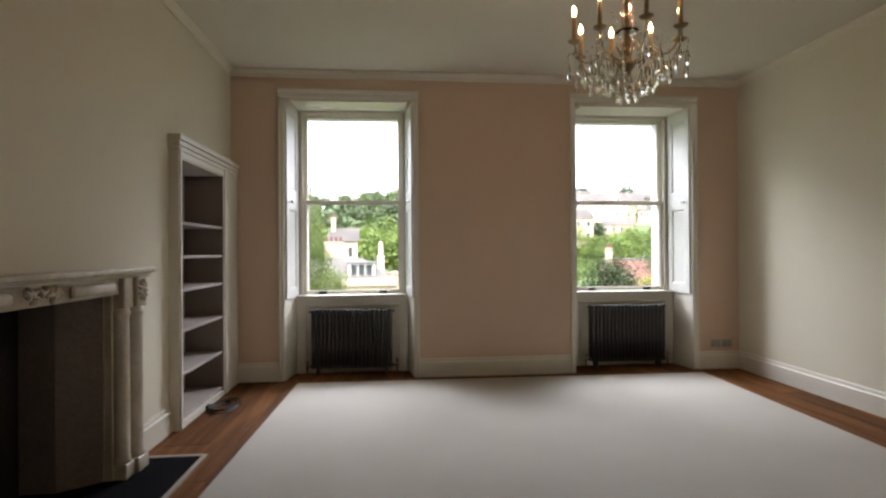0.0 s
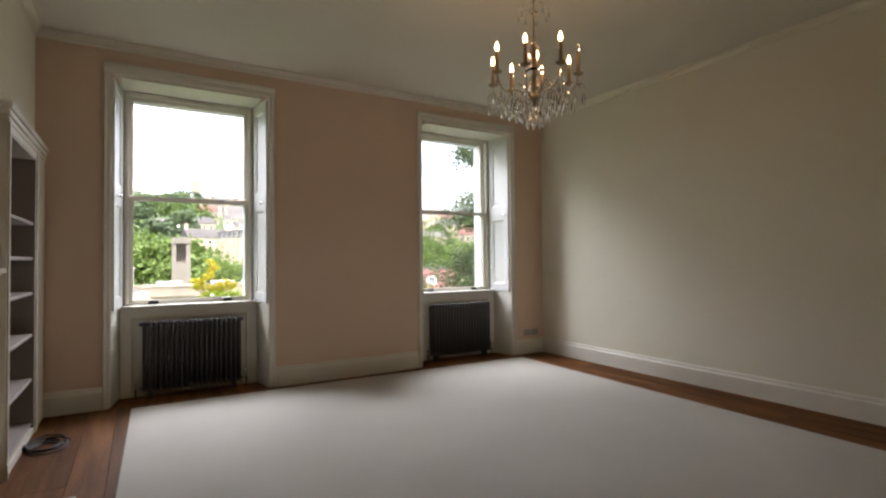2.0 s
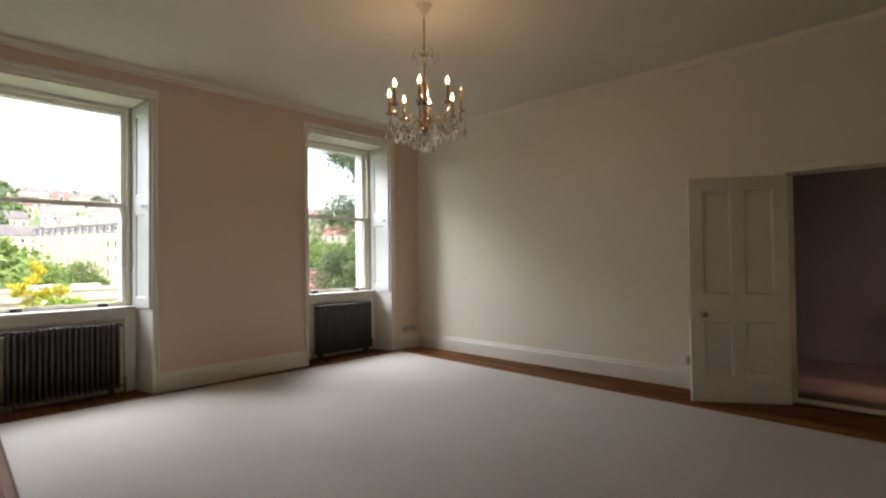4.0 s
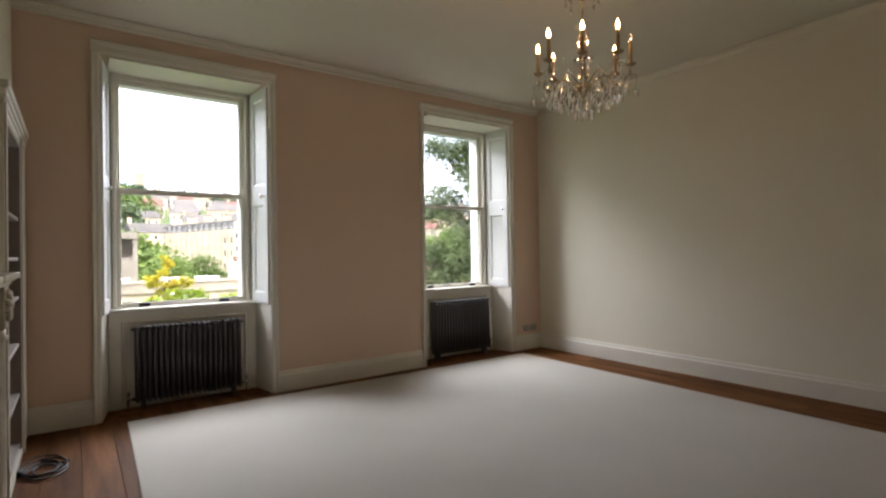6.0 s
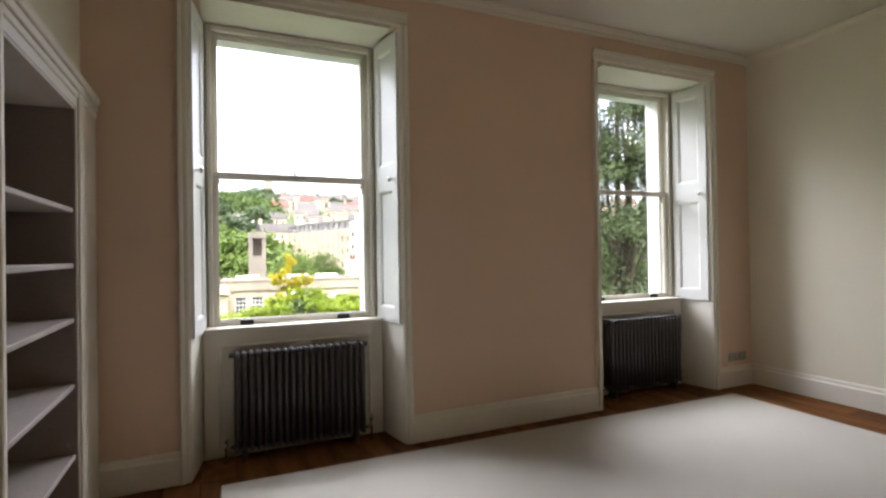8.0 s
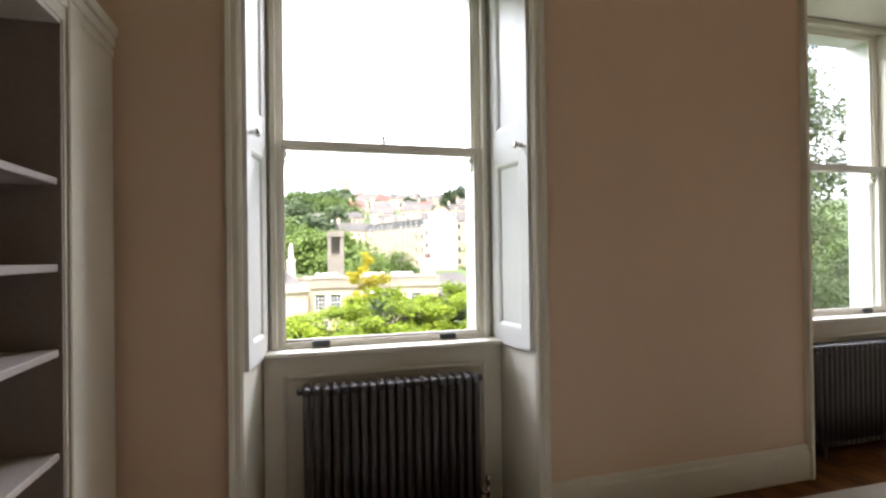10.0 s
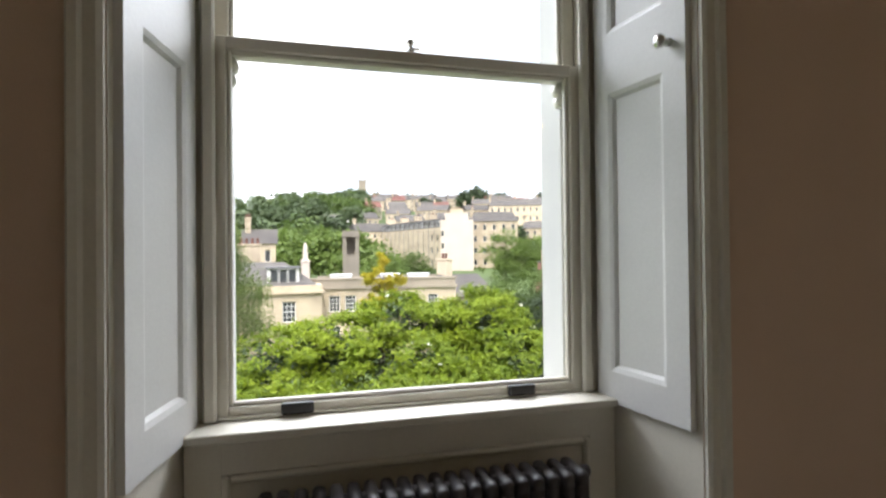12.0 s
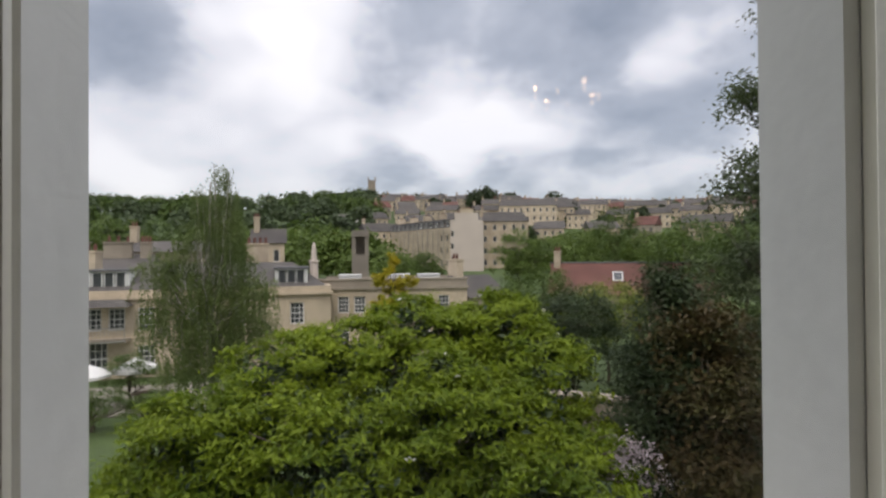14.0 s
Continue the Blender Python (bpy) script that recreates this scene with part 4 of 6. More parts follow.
pot = tagged(part("drum_stool", lathe([(0.16, 0.0), (0.19, 0.06), (0.20, 0.22), (0.19, 0.38), (0.16, 0.43), (0.02, 0.435)], 24, m=Matrix.Translation((5.6, -6.25, 0))), CHINA, smooth=True), "pale glazed drum stool standing on the hall floor", "stool")

# ---- outside: ground ----
GRASS = surface("lawn", (0.075, 0.115, 0.03), 0.95, 0.25, 0.15, 3.0, 0.3, tint=(0.05, 0.075, 0.025))
PAVE = surface("stone_paving", (0.26, 0.235, 0.19), 0.9, 0.1, 0.8, 8, 0.1)
STONE = surface("honey_limestone", (0.62, 0.51, 0.37), 0.9, 0.14, 0.35, 6, 0.1, spec=0.2, tint=(0.42, 0.345, 0.255), piece=0.16)
STONE_DARK = surface("weathered_limestone", (0.39, 0.33, 0.255), 0.9, 0.20, 0.3, 6, 0.1, piece=0.15)
STONE_PALE = surface("pale_rendered_gable", (0.62, 0.53, 0.45), 0.85, 0.08, 0.3, 3, 0.04)
STONE_TOWER = surface("grey_tower_stone", (0.27, 0.235, 0.19), 0.9, 0.2, 0.5, 5, 0.15)
WHITE_WALL = surface("white_painted_render", (0.74, 0.72, 0.66), 0.8, 0.04, 0.2, 3, 0.04)
SLATES = surface("grey_roof_slate", (0.088, 0.080, 0.076), 0.85, 0.22, 0.4, 5, 0.12, tint=(0.13, 0.118, 0.105), piece=0.15, spec=0.15)
LEAD = surface("lead_flat_roof", (0.13, 0.13, 0.13), 0.7, 0.1, 0.5, 5, 0.05)
RED_TILE = surface("red_clay_roof_tile", (0.175, 0.075, 0.058), 0.9, 0.22, 0.5, 6, 0.15, piece=0.1)
BARK = surface("grey_brown_bark", (0.11, 0.085, 0.06), 0.95, 0.2, 3, 25, 0.4)
BIRCH_BARK = surface("pale_birch_bark", (0.42, 0.39, 0.34), 0.85, 0.25, 4, 12, 0.2)
DARK_GLASS = surface("dark_window_glass", (0.07, 0.075, 0.08), 0.08, 0.2, 0.6, 3, 0.0)
CANVAS = surface("white_canvas", (0.78, 0.76, 0.72), 0.9, 0.04)
PROFILE = [(0, -7.0), (62, -7.0), (110, -5.2), (150, -2.6), (230, 12.5), (330, 28.5), (500, 48.5), (620, 53), (900, 55), (3500, 50)]


def ground_z(x, y):
    r = math.hypot(x, y)
    for (a, za), (b, zb) in zip(PROFILE, PROFILE[1:]):
        if r <= b:
            az = math.degrees(math.atan2(x, y))
            fall = min(11, 0.58 * max(0, 2 - az)) + min(10, 0.50 * max(0, az - 17))
            return za + (zb - za) * (r - a) / (b - a) - fall * min(1, max(0, (r - 150) / 330)) + (1.2 * math.sin(x * 0.021) * math.cos(y * 0.017) if r > 150 else 0)
    return PROFILE[-1][1]


def spot(az, d):
    """A point d metres from the window at the bearing az, in degrees to the right of straight out."""
    return -0.95 + d * math.sin(radians(az)), -0.1 + d * math.cos(radians(az))


def ground():
    rings = [2, 8, 16, 26, 40, 62, 85, 110, 130, 150, 175, 200, 230, 265, 300, 330, 370, 410, 455, 500, 560, 620, 750, 900, 1400, 3500]
    n = 96
    verts, faces = [(0, 0, -7.0)], []
    for r in rings:
        for i in range(n):
            a = 2 * math.pi * i / n
            x, y = r * math.sin(a), r * math.cos(a)
            verts.append((x, y, ground_z(x, y)))
    for i in range(n):
        faces.append((0, 1 + (i + 1) % n, 1 + i))
    for k in range(len(rings) - 1):
        for i in range(n):
            j = (i + 1) % n
            a, b = 1 + k * n, 1 + (k + 1) * n
            faces.append((a + i, a + j, b + j, b + i))
    me = bpy.data.meshes.new("ground")
    me.from_pydata(verts, [], faces)
    me.materials.append(GRASS)
    for p in me.polygons:
        p.use_smooth = True
    return tagged(new("ground", me), "green lawn and hillside rising in the distance", "ground", kind="structure")


ground()
tagged(part("pavement", boxes((-24, -3.5, 29.5, 36.2, -7.2, -6.94)), PAVE), "stone paved terrace in front of the villa", "pavement", kind="structure")

# ---- trees ----


def leaf_mesh(name, centres, normals, size, material, parent, rnd, aspect=0.45, fold=0.25, label="", droop=0.0):
    """Many small leaves, each a folded pair of faces."""
    n = len(centres)
    u = rnd.normal(size=(n, 3))
    if droop:
        u = u * (1 - droop) + np.array((0, 0, -1.6)) * droop
    u -= normals * (u * normals).sum(1, keepdims=True) * 0.7
    u /= np.linalg.norm(u, axis=1, keepdims=True) + 1e-9
    w = np.cross(normals, u)
    w /= np.linalg.norm(w, axis=1, keepdims=True) + 1e-9
    s = (size * (0.65 + 0.7 * rnd.random(n)))[:, None]
    nn = np.cross(u, w)
    tip, tail = centres + u * s * 0.5, centres - u * s * 0.5
    l = centres + w * s * aspect * 0.5 + nn * s * aspect * fold
    r = centres - w * s * aspect * 0.5 + nn * s * aspect * fold
    verts = np.stack([tail, l, tip, r], 1).reshape(-1, 3)
    base = np.arange(n)[:, None] * 4
    faces = np.concatenate([base + np.array((0, 1, 2)), base + np.array((0, 2, 3))], 1).reshape(-1, 3)
    me = bpy.data.meshes.new(name)
    me.from_pydata(verts.tolist(), [], faces.tolist())
    me.materials.append(material)
    ob = new(name, me)
    ob.parent = parent
    if label:
        ob["label"] = label
    return ob


def clumps(rnd, lobes, n_clumps, n_leaves, spread, shell=0.72, tall=0.62):
    """Leaf places: clumps scattered through the outer part of each lobe (x, y, z, rx, ry, rz)."""
    vol = np.array([l[3] * l[4] + l[4] * l[5] + l[3] * l[5] for l in lobes])
    vol = vol / vol.sum()
    cs, ns = [], []
    for l, v in zip(lobes, vol):
        k = max(3, int(n_clumps * v))
        d = rnd.normal(size=(k, 3))
        d /= np.linalg.norm(d, axis=1, keepdims=True)
        d[:, 2] = np.where(d[:, 2] < -0.45, -d[:, 2], d[:, 2])
        rad = shell + (1.06 - shell) * rnd.random((k, 1)) ** 0.7
        c = np.array(l[:3]) + d * rad * np.array(l[3:])
        per = max(4, int(n_leaves * v / k))
        off = rnd.normal(size=(k, per, 3)) * spread * np.array((1, 1, tall))
        cs.append((c[:, None] + off).reshape(-1, 3))
        nr = d[:, None] * 0.6 + np.array((0, 0, 0.75)) + rnd.normal(size=(k, per, 3)) * 0.45
        ns.append(nr.reshape(-1, 3))
    c, nrm = np.concatenate(cs), np.concatenate(ns)
    return c, nrm / np.linalg.norm(nrm, axis=1, keepdims=True)


def tree(name, label, x, y, z0, lobes, leaf, material, bark, n_clumps, n_leaves, spread, trunk_r, seed, limbs=9, aspect=0.45, droop=0.0, group="", category="tree", shell=0.72, tall=0.62):
    """A tree standing at x, y: tapered trunk, limbs reaching into each lobe, crown of leaves. Lobes are relative to the foot."""
    rn = np.random.default_rng(seed)
    rnd = random.Random(seed)
    ob = thing(name, label, category, group, m=pose(x, y, z0))
    top = max(l[2] for l in lobes)
    fork = top * 0.45
    pts = [(0, 0, -0.3), (trunk_r * 0.5, 0, fork * 0.4), (-trunk_r * 0.4, trunk_r * 0.5, fork * 0.8), (0, 0, top * 0.8), (0, 0, top)]
    part("trunk", tube(pts, trunk_r, 9, None, 0.25), bark, ob, smooth=True)
    bm = bmesh.new()
    for i in range(limbs):
        l = lobes[i % len(lobes)]
        a = Vector((0, 0, fork * (0.55 + 0.6 * rnd.random())))
        e = Vector(l[:3]) + Vector([rnd.uniform(-0.7, 0.7) * q for q in l[3:]])
        mid = a.lerp(e, 0.5) + Vector((0, 0, -0.06 * (e - a).length))
        tube([a, mid, e], trunk_r * 0.42, 6, bm, 0.2)
        for j in range(2):
            e2 = Vector(l[:3]) + Vector([rnd.uniform(-0.9, 0.9) * q for q in l[3:]])
            tube([mid, mid.lerp(e2, 0.55), e2], trunk_r * 0.2, 5, bm, 0.2)
    part("limbs", bm, bark, ob, smooth=True)
    c, nrm = clumps(rn, lobes, n_clumps, n_leaves, spread, shell, tall)
    leaf_mesh("crown", c, nrm, leaf, material, ob, rn, aspect, 0.25, droop=droop)
    return ob


LEAF_BRIGHT = foliage("bright_green_leaves", (0.105, 0.165, 0.014), (0.27, 0.345, 0.026), 0.38)
LEAF_MID = foliage("mid_green_leaves", (0.06, 0.105, 0.024), (0.115, 0.165, 0.036), 0.3)
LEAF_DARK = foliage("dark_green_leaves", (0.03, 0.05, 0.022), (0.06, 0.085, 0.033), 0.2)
LEAF_BIRCH = foliage("birch_leaves", (0.10, 0.145, 0.046), (0.185, 0.235, 0.075), 0.42)
LEAF_LIME = foliage("yellow_green_leaves", (0.20, 0.25, 0.05), (0.29, 0.33, 0.07), 0.45)
LEAF_TALL = foliage("grey_green_leaves", (0.058, 0.084, 0.036), (0.115, 0.15, 0.062), 0.35)
# greyed green, with the haze of distance mixed into the leaf colour
LEAF_FAR = foliage("hazy_hillside_leaves", (0.058, 0.085, 0.040), (0.095, 0.13, 0.055), 0.3)
LEAF_GROVE = foliage("grove_leaves", (0.095, 0.15, 0.032), (0.16, 0.22, 0.05), 0.35)
LEAF_GOLD = foliage("golden_leaves", (0.52, 0.42, 0.035), (0.36, 0.35, 0.035), 0.4)
LEAF_BROWN = foliage("bronze_leaves", (0.10, 0.06, 0.025), (0.075, 0.07, 0.022), 0.2)
LEAF_PURPLE = foliage("purple_leaves", (0.02, 0.014, 0.022), (0.04, 0.02, 0.03), 0.15)
PETAL_PINK = foliage("pale_pink_petals", (0.50, 0.40, 0.42), (0.64, 0.55, 0.56), 0.3)
PETAL_WHITE = foliage("white_petals", (0.8, 0.78, 0.7), (0.7, 0.68, 0.6), 0.3)

# the broad magnolia under the window, in spreading lobes
MAG = [(-3.7, -0.9, 5.0, 1.7, 1.6, 1.1), (-2.3, 0.3, 5.95, 1.6, 1.6, 1.0), (-0.9, 0.6, 6.35, 1.4, 1.5, 0.9), (0.65, 0.9, 6.75, 1.3, 1.4, 0.9), (2.75, 0.7, 6.75, 1.35, 1.5, 1.0), (3.3, -0.4, 5.75, 1.3, 1.5, 1.2),
       (-1.4, -1.9, 5.0, 1.7, 1.4, 1.0), (0.9, -1.8, 5.35, 1.7, 1.5, 1.0), (2.7, -2.4, 4.5, 1.5, 1.4, 1.0), (-4.3, -1.6, 3.7, 1.7, 1.6, 1.3), (0.2, -2.6, 3.9, 2.1, 1.3, 1.2), (3.2, 1.2, 6.2, 1.3, 1.5, 1.1),
       (3.4, -1.5, 4.5, 1.2, 1.3, 1.1), (2.4, -3.5, 4.3, 1.4, 1.2, 0.9), (-2.8, -2.6, 3.5, 1.6, 1.3, 1.1), (0.6, -0.7, 5.95, 1.6, 1.4, 0.9), (-0.6, -2.3, 4.7, 1.7, 1.4, 0.9), (1.8, -1.6, 5.4, 1.4, 1.3, 0.9), (-2.6, -1.2, 5.2, 1.5, 1.3, 0.9)]
mag = tree("magnolia_tree", "broad bright green magnolia tree with a few white flowers", 0.6, 11.6, -7.42, MAG, 0.15, LEAF_BRIGHT, BARK, 1000, 88000, 0.16, 0.24, 5, limbs=26, shell=0.80, tall=0.45, aspect=0.4)
# inner leaves in a darker green: shade between the clumps put into colour
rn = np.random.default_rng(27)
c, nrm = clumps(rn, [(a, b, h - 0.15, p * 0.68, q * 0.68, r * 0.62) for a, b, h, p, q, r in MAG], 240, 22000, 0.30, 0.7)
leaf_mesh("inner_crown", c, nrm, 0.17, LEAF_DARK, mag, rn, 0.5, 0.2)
rn = np.random.default_rng(21)
c, nrm = clumps(rn, MAG, 14, 80, 0.035, 0.98)
leaf_mesh("flowers", c, nrm, 0.09, PETAL_WHITE, mag, rn, 0.6, 0.4, "white cup shaped flowers")

# weeping birch on the lawn
bx, by = spot(-11.4, 24.0)
BIRCH = [(0.5, 0, 11.5, 0.45, 0.5, 0.9), (0.9, 0, 10.6, 0.4, 0.4, 0.7), (-0.1, 0, 10.4, 0.75, 0.7, 1.0), (0.6, 0, 9.4, 0.9, 0.8, 1.1), (-0.9, 0, 8.9, 0.8, 0.8, 0.8), (0.9, 0, 8.1, 1.0, 1.0, 1.1), (-2.0, 0, 7.9, 0.8, 0.8, 0.7),
         (-1.0, 0, 7.2, 1.4, 1.1, 1.1), (1.7, 0, 6.7, 1.1, 1.0, 1.1), (0.3, 0, 6.5, 1.4, 1.2, 1.2), (-1.6, 0, 5.6, 1.3, 1.1, 1.1), (1.5, 0, 5.2, 1.3, 1.1, 1.2), (0.0, 0, 4.8, 1.7, 1.3, 1.2), (-0.4, 0, 3.6, 1.9, 1.3, 1.1)]
birch = tree("birch_tree", "tall weeping birch with fine hanging foliage", bx, by, -7.0, BIRCH, 0.10, LEAF_BIRCH, BIRCH_BARK, 260, 9000, 0.16, 0.12, 8, limbs=26, aspect=0.5, droop=0.4, shell=0.3, tall=0.9)


def hanging_strands(rn, lobes, count):
    """Leaf places down the thin weeping twigs that hang from each lobe."""
    size = np.array([l[3] * l[4] + l[3] * l[5] for l in lobes])
    size = size / size.sum()
    cs = []
    for l, v in zip(lobes, size):
        for _ in range(int(count * v)):
            d = rn.normal(size=3)
            d /= np.linalg.norm(d)
            d[2] = abs(d[2])
            top = np.array(l[:3]) + d * np.array(l[3:]) * (0.45 + 0.6 * rn.random())
            n = int(rn.integers(12, 36))
            drop = np.arange(n) * 0.055
            sway = rn.normal(size=2) * 0.10
            line = np.stack([top[0] + sway[0] * drop, top[1] + sway[1] * drop, top[2] - drop], 1)
            cs.append(line + rn.normal(size=(n, 3)) * 0.035)
    c = np.concatenate(cs)
    nrm = rn.normal(size=c.shape) + np.array((0, -0.5, 0.3))
    return c, nrm / np.linalg.norm(nrm, axis=1, keepdims=True)


rn = np.random.default_rng(88)
c, nrm = hanging_strands(rn, BIRCH, 1900)
leaf_mesh("hanging_twigs", c, nrm, 0.10, LEAF_BIRCH, birch, rn, 0.5, 0.2, "fine hanging strands of small leaves", droop=0.6)
gx, gy = spot(7.2, 24.0)
tree("golden_tree", "small golden yellow leaved tree in the garden", gx, gy, -7.0, [(0.1, 0, 7.75, 0.28, 0.3, 0.75), (-0.55, 0, 7.0, 0.4, 0.4, 0.45), (0.75, 0, 6.9, 0.5, 0.4, 0.4), (0.2, 0, 6.7, 0.5, 0.4, 0.5), (-0.2, 0, 5.8, 0.9, 0.8, 0.8), (0.5, 0, 5.6, 0.8, 0.7, 0.8)],
     0.19, LEAF_GOLD, BARK, 150, 4600, 0.10, 0.09, 12, limbs=14, shell=0.25)
cx_, cy_ = spot(37.4, 12.5)
tree("yew_tree", "dense dark evergreen with bronze patches beside the wall", cx_, cy_, -7.0, [(-0.2, 0, 6.6, 0.6, 0.7, 1.4), (-0.4, -0.1, 5.0, 0.95, 1.0, 1.5), (0.5, 0.0, 4.8, 1.0, 1.0, 1.6), (-0.5, -0.2, 2.9, 1.2, 1.2, 1.9), (0.6, -0.3, 2.8, 1.4, 1.3, 1.9)],
     0.13, LEAF_DARK, BARK, 420, 56000, 0.24, 0.2, 15, limbs=10, aspect=0.35, shell=0.5)
cx_, cy_ = spot(40.0, 11.6)
tree("bronze_shrub", "bronze brown leaved shrub beside the evergreen", cx_, cy_, -7.0, [(0.1, 0, 6.2, 0.8, 0.7, 1.0), (0.4, 0, 4.8, 1.1, 0.9, 1.3), (0.2, -0.2, 3.2, 1.2, 1.0, 1.4)], 0.14, LEAF_BROWN, BARK, 130, 15000, 0.24, 0.09, 16, limbs=8, shell=0.5, category="shrub")
cx_, cy_ = spot(50.8, 15.5)
tree("tall_tree", "tall open branched tree with layered dark green foliage", cx_, cy_, -7.0,
     [(0.2, -0.1, 15.6, 0.8, 0.8, 1.3), (-0.1, 0.2, 14.2, 1.3, 1.2, 1.0), (0.6, -0.5, 12.9, 1.8, 1.6, 0.95), (-0.6, 0.6, 11.9, 1.7, 1.5, 0.9), (0.2, 0, 10.9, 2.2, 1.9, 0.9), (1.0, -0.9, 14.0, 1.1, 1.1, 1.0), (1.3, -1.1, 11.6, 1.5, 1.4, 1.1), (1.4, -1.2, 10.2, 1.6, 1.5, 1.0), (-1.2, 0.9, 9.8, 1.3, 1.2, 0.9), (0.6, -0.5, 9.0, 2.5, 2.0, 0.8), (-1.2, 0.9, 7.6, 2.0, 1.7, 1.0), (1.0, -0.8, 6.4, 2.6, 2.2, 1.5), (-1.0, 0.6, 5.2, 2.3, 1.9, 1.5), (0.6, -1.4, 3.8, 2.4, 2.0, 1.5)],
     0.14, LEAF_TALL, BARK, 800, 72000, 0.25, 0.15, 18, limbs=30, shell=0.12, tall=0.8)
for az, d, h, w, mat, sd in ((44.0, 40, 11.0, 4.0, LEAF_MID, 71), (50.0, 46, 12.0, 4.5, LEAF_DARK, 72), (56.0, 42, 11.0, 4.5, LEAF_MID, 73), (62.0, 40, 12.0, 4.5, LEAF_DARK, 74), (47.0, 62, 13.0, 5.0, LEAF_DARK, 75), (53.5, 66, 13.0, 5.0, LEAF_MID, 76)):
    px_, py_ = spot(az, d)
    tree("park_tree", "full crowned green tree beyond the garden", px_, py_, -7.0, [(0, 0, h * 0.72, w * 0.8, w * 0.8, h * 0.26), (w * 0.5, 0, h * 0.5, w * 0.7, w * 0.7, h * 0.26), (-w * 0.5, 0, h * 0.5, w * 0.7, w * 0.7, h * 0.28), (0, -w * 0.4, h * 0.3, w * 0.8, w * 0.7, h * 0.26)],
         0.34, mat, BARK, 110, 4600, 0.45, 0.25, sd, limbs=8, shell=0.55, group="trees beyond the garden")
cx_, cy_ = spot(32.6, 11.0)
tree("lilac_bush", "pale pink flowering bush below the garden wall", cx_, cy_, -7.0, [(0, 0, 3.9, 0.6, 0.6, 0.8), (0.4, -0.3, 3.1, 0.8, 0.7, 0.9), (-0.2, -0.3, 2.4, 0.9, 0.8, 1.0)], 0.085, PETAL_PINK, BARK, 110, 6000, 0.16, 0.06, 22, limbs=7, shell=0.6, category="bush")
for az, d, h, w, mat, sd in ((24.5, 30, 7.4, 2.6, LEAF_MID, 31), (27.5, 26, 6.6, 2.2, LEAF_DARK, 32), (31.0, 34, 6.4, 2.3, LEAF_GOLD, 33), (-18.5, 33.0, 3.0, 1.1, LEAF_MID, 34), (-21.5, 29.5, 1.9, 1.6, LEAF_MID, 35), (-16.0, 29.0, 1.6, 1.2, LEAF_MID, 36)):
    px_, py_ = spot(az, d)
    tree("garden_bush" if h < 4 else "garden_tree", "rounded green garden bush on the lawn" if h < 4 else ("yellow green garden tree behind the wall" if mat == LEAF_GOLD else "dense green garden tree behind the magnolia"), px_, py_, -7.0,
         [(0, 0, h * 0.75, w, w, h * 0.24), (w * 0.5, 0, h * 0.5, w * 0.8, w * 0.8, h * 0.3), (-w * 0.5, 0, h * 0.52, w * 0.8, w * 0.8, h * 0.3)], 0.16 if h > 4 else 0.10, LEAF_LIME if mat == LEAF_GOLD else mat, BARK, 110, 13000 if h > 4 else 5200, 0.30 if h > 4 else 0.14, 0.12, sd, limbs=7, shell=0.6, category="bush" if h < 4 else "tree")
for az, d, h, w, mat, sd in ((21.5, 78, 11.5, 4.0, LEAF_GROVE, 41), (24.2, 84, 10.0, 3.6, LEAF_MID, 42), (27.6, 80, 11.0, 4.0, LEAF_GROVE, 43), (32.0, 88, 15.5, 4.6, LEAF_MID, 44), (35.0, 84, 11.0, 3.8, LEAF_GROVE, 45), (39.5, 62, 12.5, 4.5, LEAF_MID, 46), (8.0, 66, 8.0, 3.2, LEAF_GROVE, 47), (11.0, 75, 8.0, 2.6, LEAF_MID, 48),
                             (-19.5, 95, 14.0, 5.0, LEAF_GROVE, 49), (-16.0, 110, 14.0, 5.5, LEAF_MID, 50)):
    px_, py_ = spot(az, d)
    tree("street_tree", "full crowned green tree among the houses", px_, py_, ground_z(px_, py_), [(0, 0, h * 0.72, w * 0.8, w * 0.8, h * 0.26), (w * 0.5, 0, h * 0.5, w * 0.7, w * 0.7, h * 0.26), (-w * 0.5, 0, h * 0.5, w * 0.7, w * 0.7, h * 0.28), (0, -w * 0.4, h * 0.45, w * 0.75, w * 0.6, h * 0.26)],
         0.42, mat, BARK, 110, 4200, 0.5, 0.25, sd, limbs=8, shell=0.6, group="trees among the houses")

# ---- far woods on the hill ----


def woods(name, label, plan, material, seed, leaf=1.9, k=90, per=5):
    rn = np.random.default_rng(seed)
    cs, ns = [], []
    for az, d, h, w in plan:
        x, y = spot(az, d)
        z = ground_z(x, y)
        dd = rn.normal(size=(k, 3))
        dd /= np.linalg.norm(dd, axis=1, keepdims=True)
        dd[:, 2] = np.abs(dd[:, 2]) * 1.1 - 0.25
        c = np.array((x, y, z + h * 0.5)) + dd * np.array((w, w, h * 0.5)) * (0.75 + 0.3 * rn.random((k, 1)))
        off = rn.normal(size=(k, per, 3)) * w * 0.16
        cs.append((c[:, None] + off).reshape(-1, 3))
        ns.append((dd[:, None] + rn.normal(size=(k, per, 3)) * 0.5 + np.array((0, 0, 0.5))).reshape(-1, 3))
    c, nrm = np.concatenate(cs), np.concatenate(ns)
    nrm /= np.linalg.norm(nrm, axis=1, keepdims=True)
    root = thing(name, label, "woods", kind="stuff")
    leaf_mesh("crowns", c, nrm, leaf, material, root, rn, 0.7, 0.2)
    return root


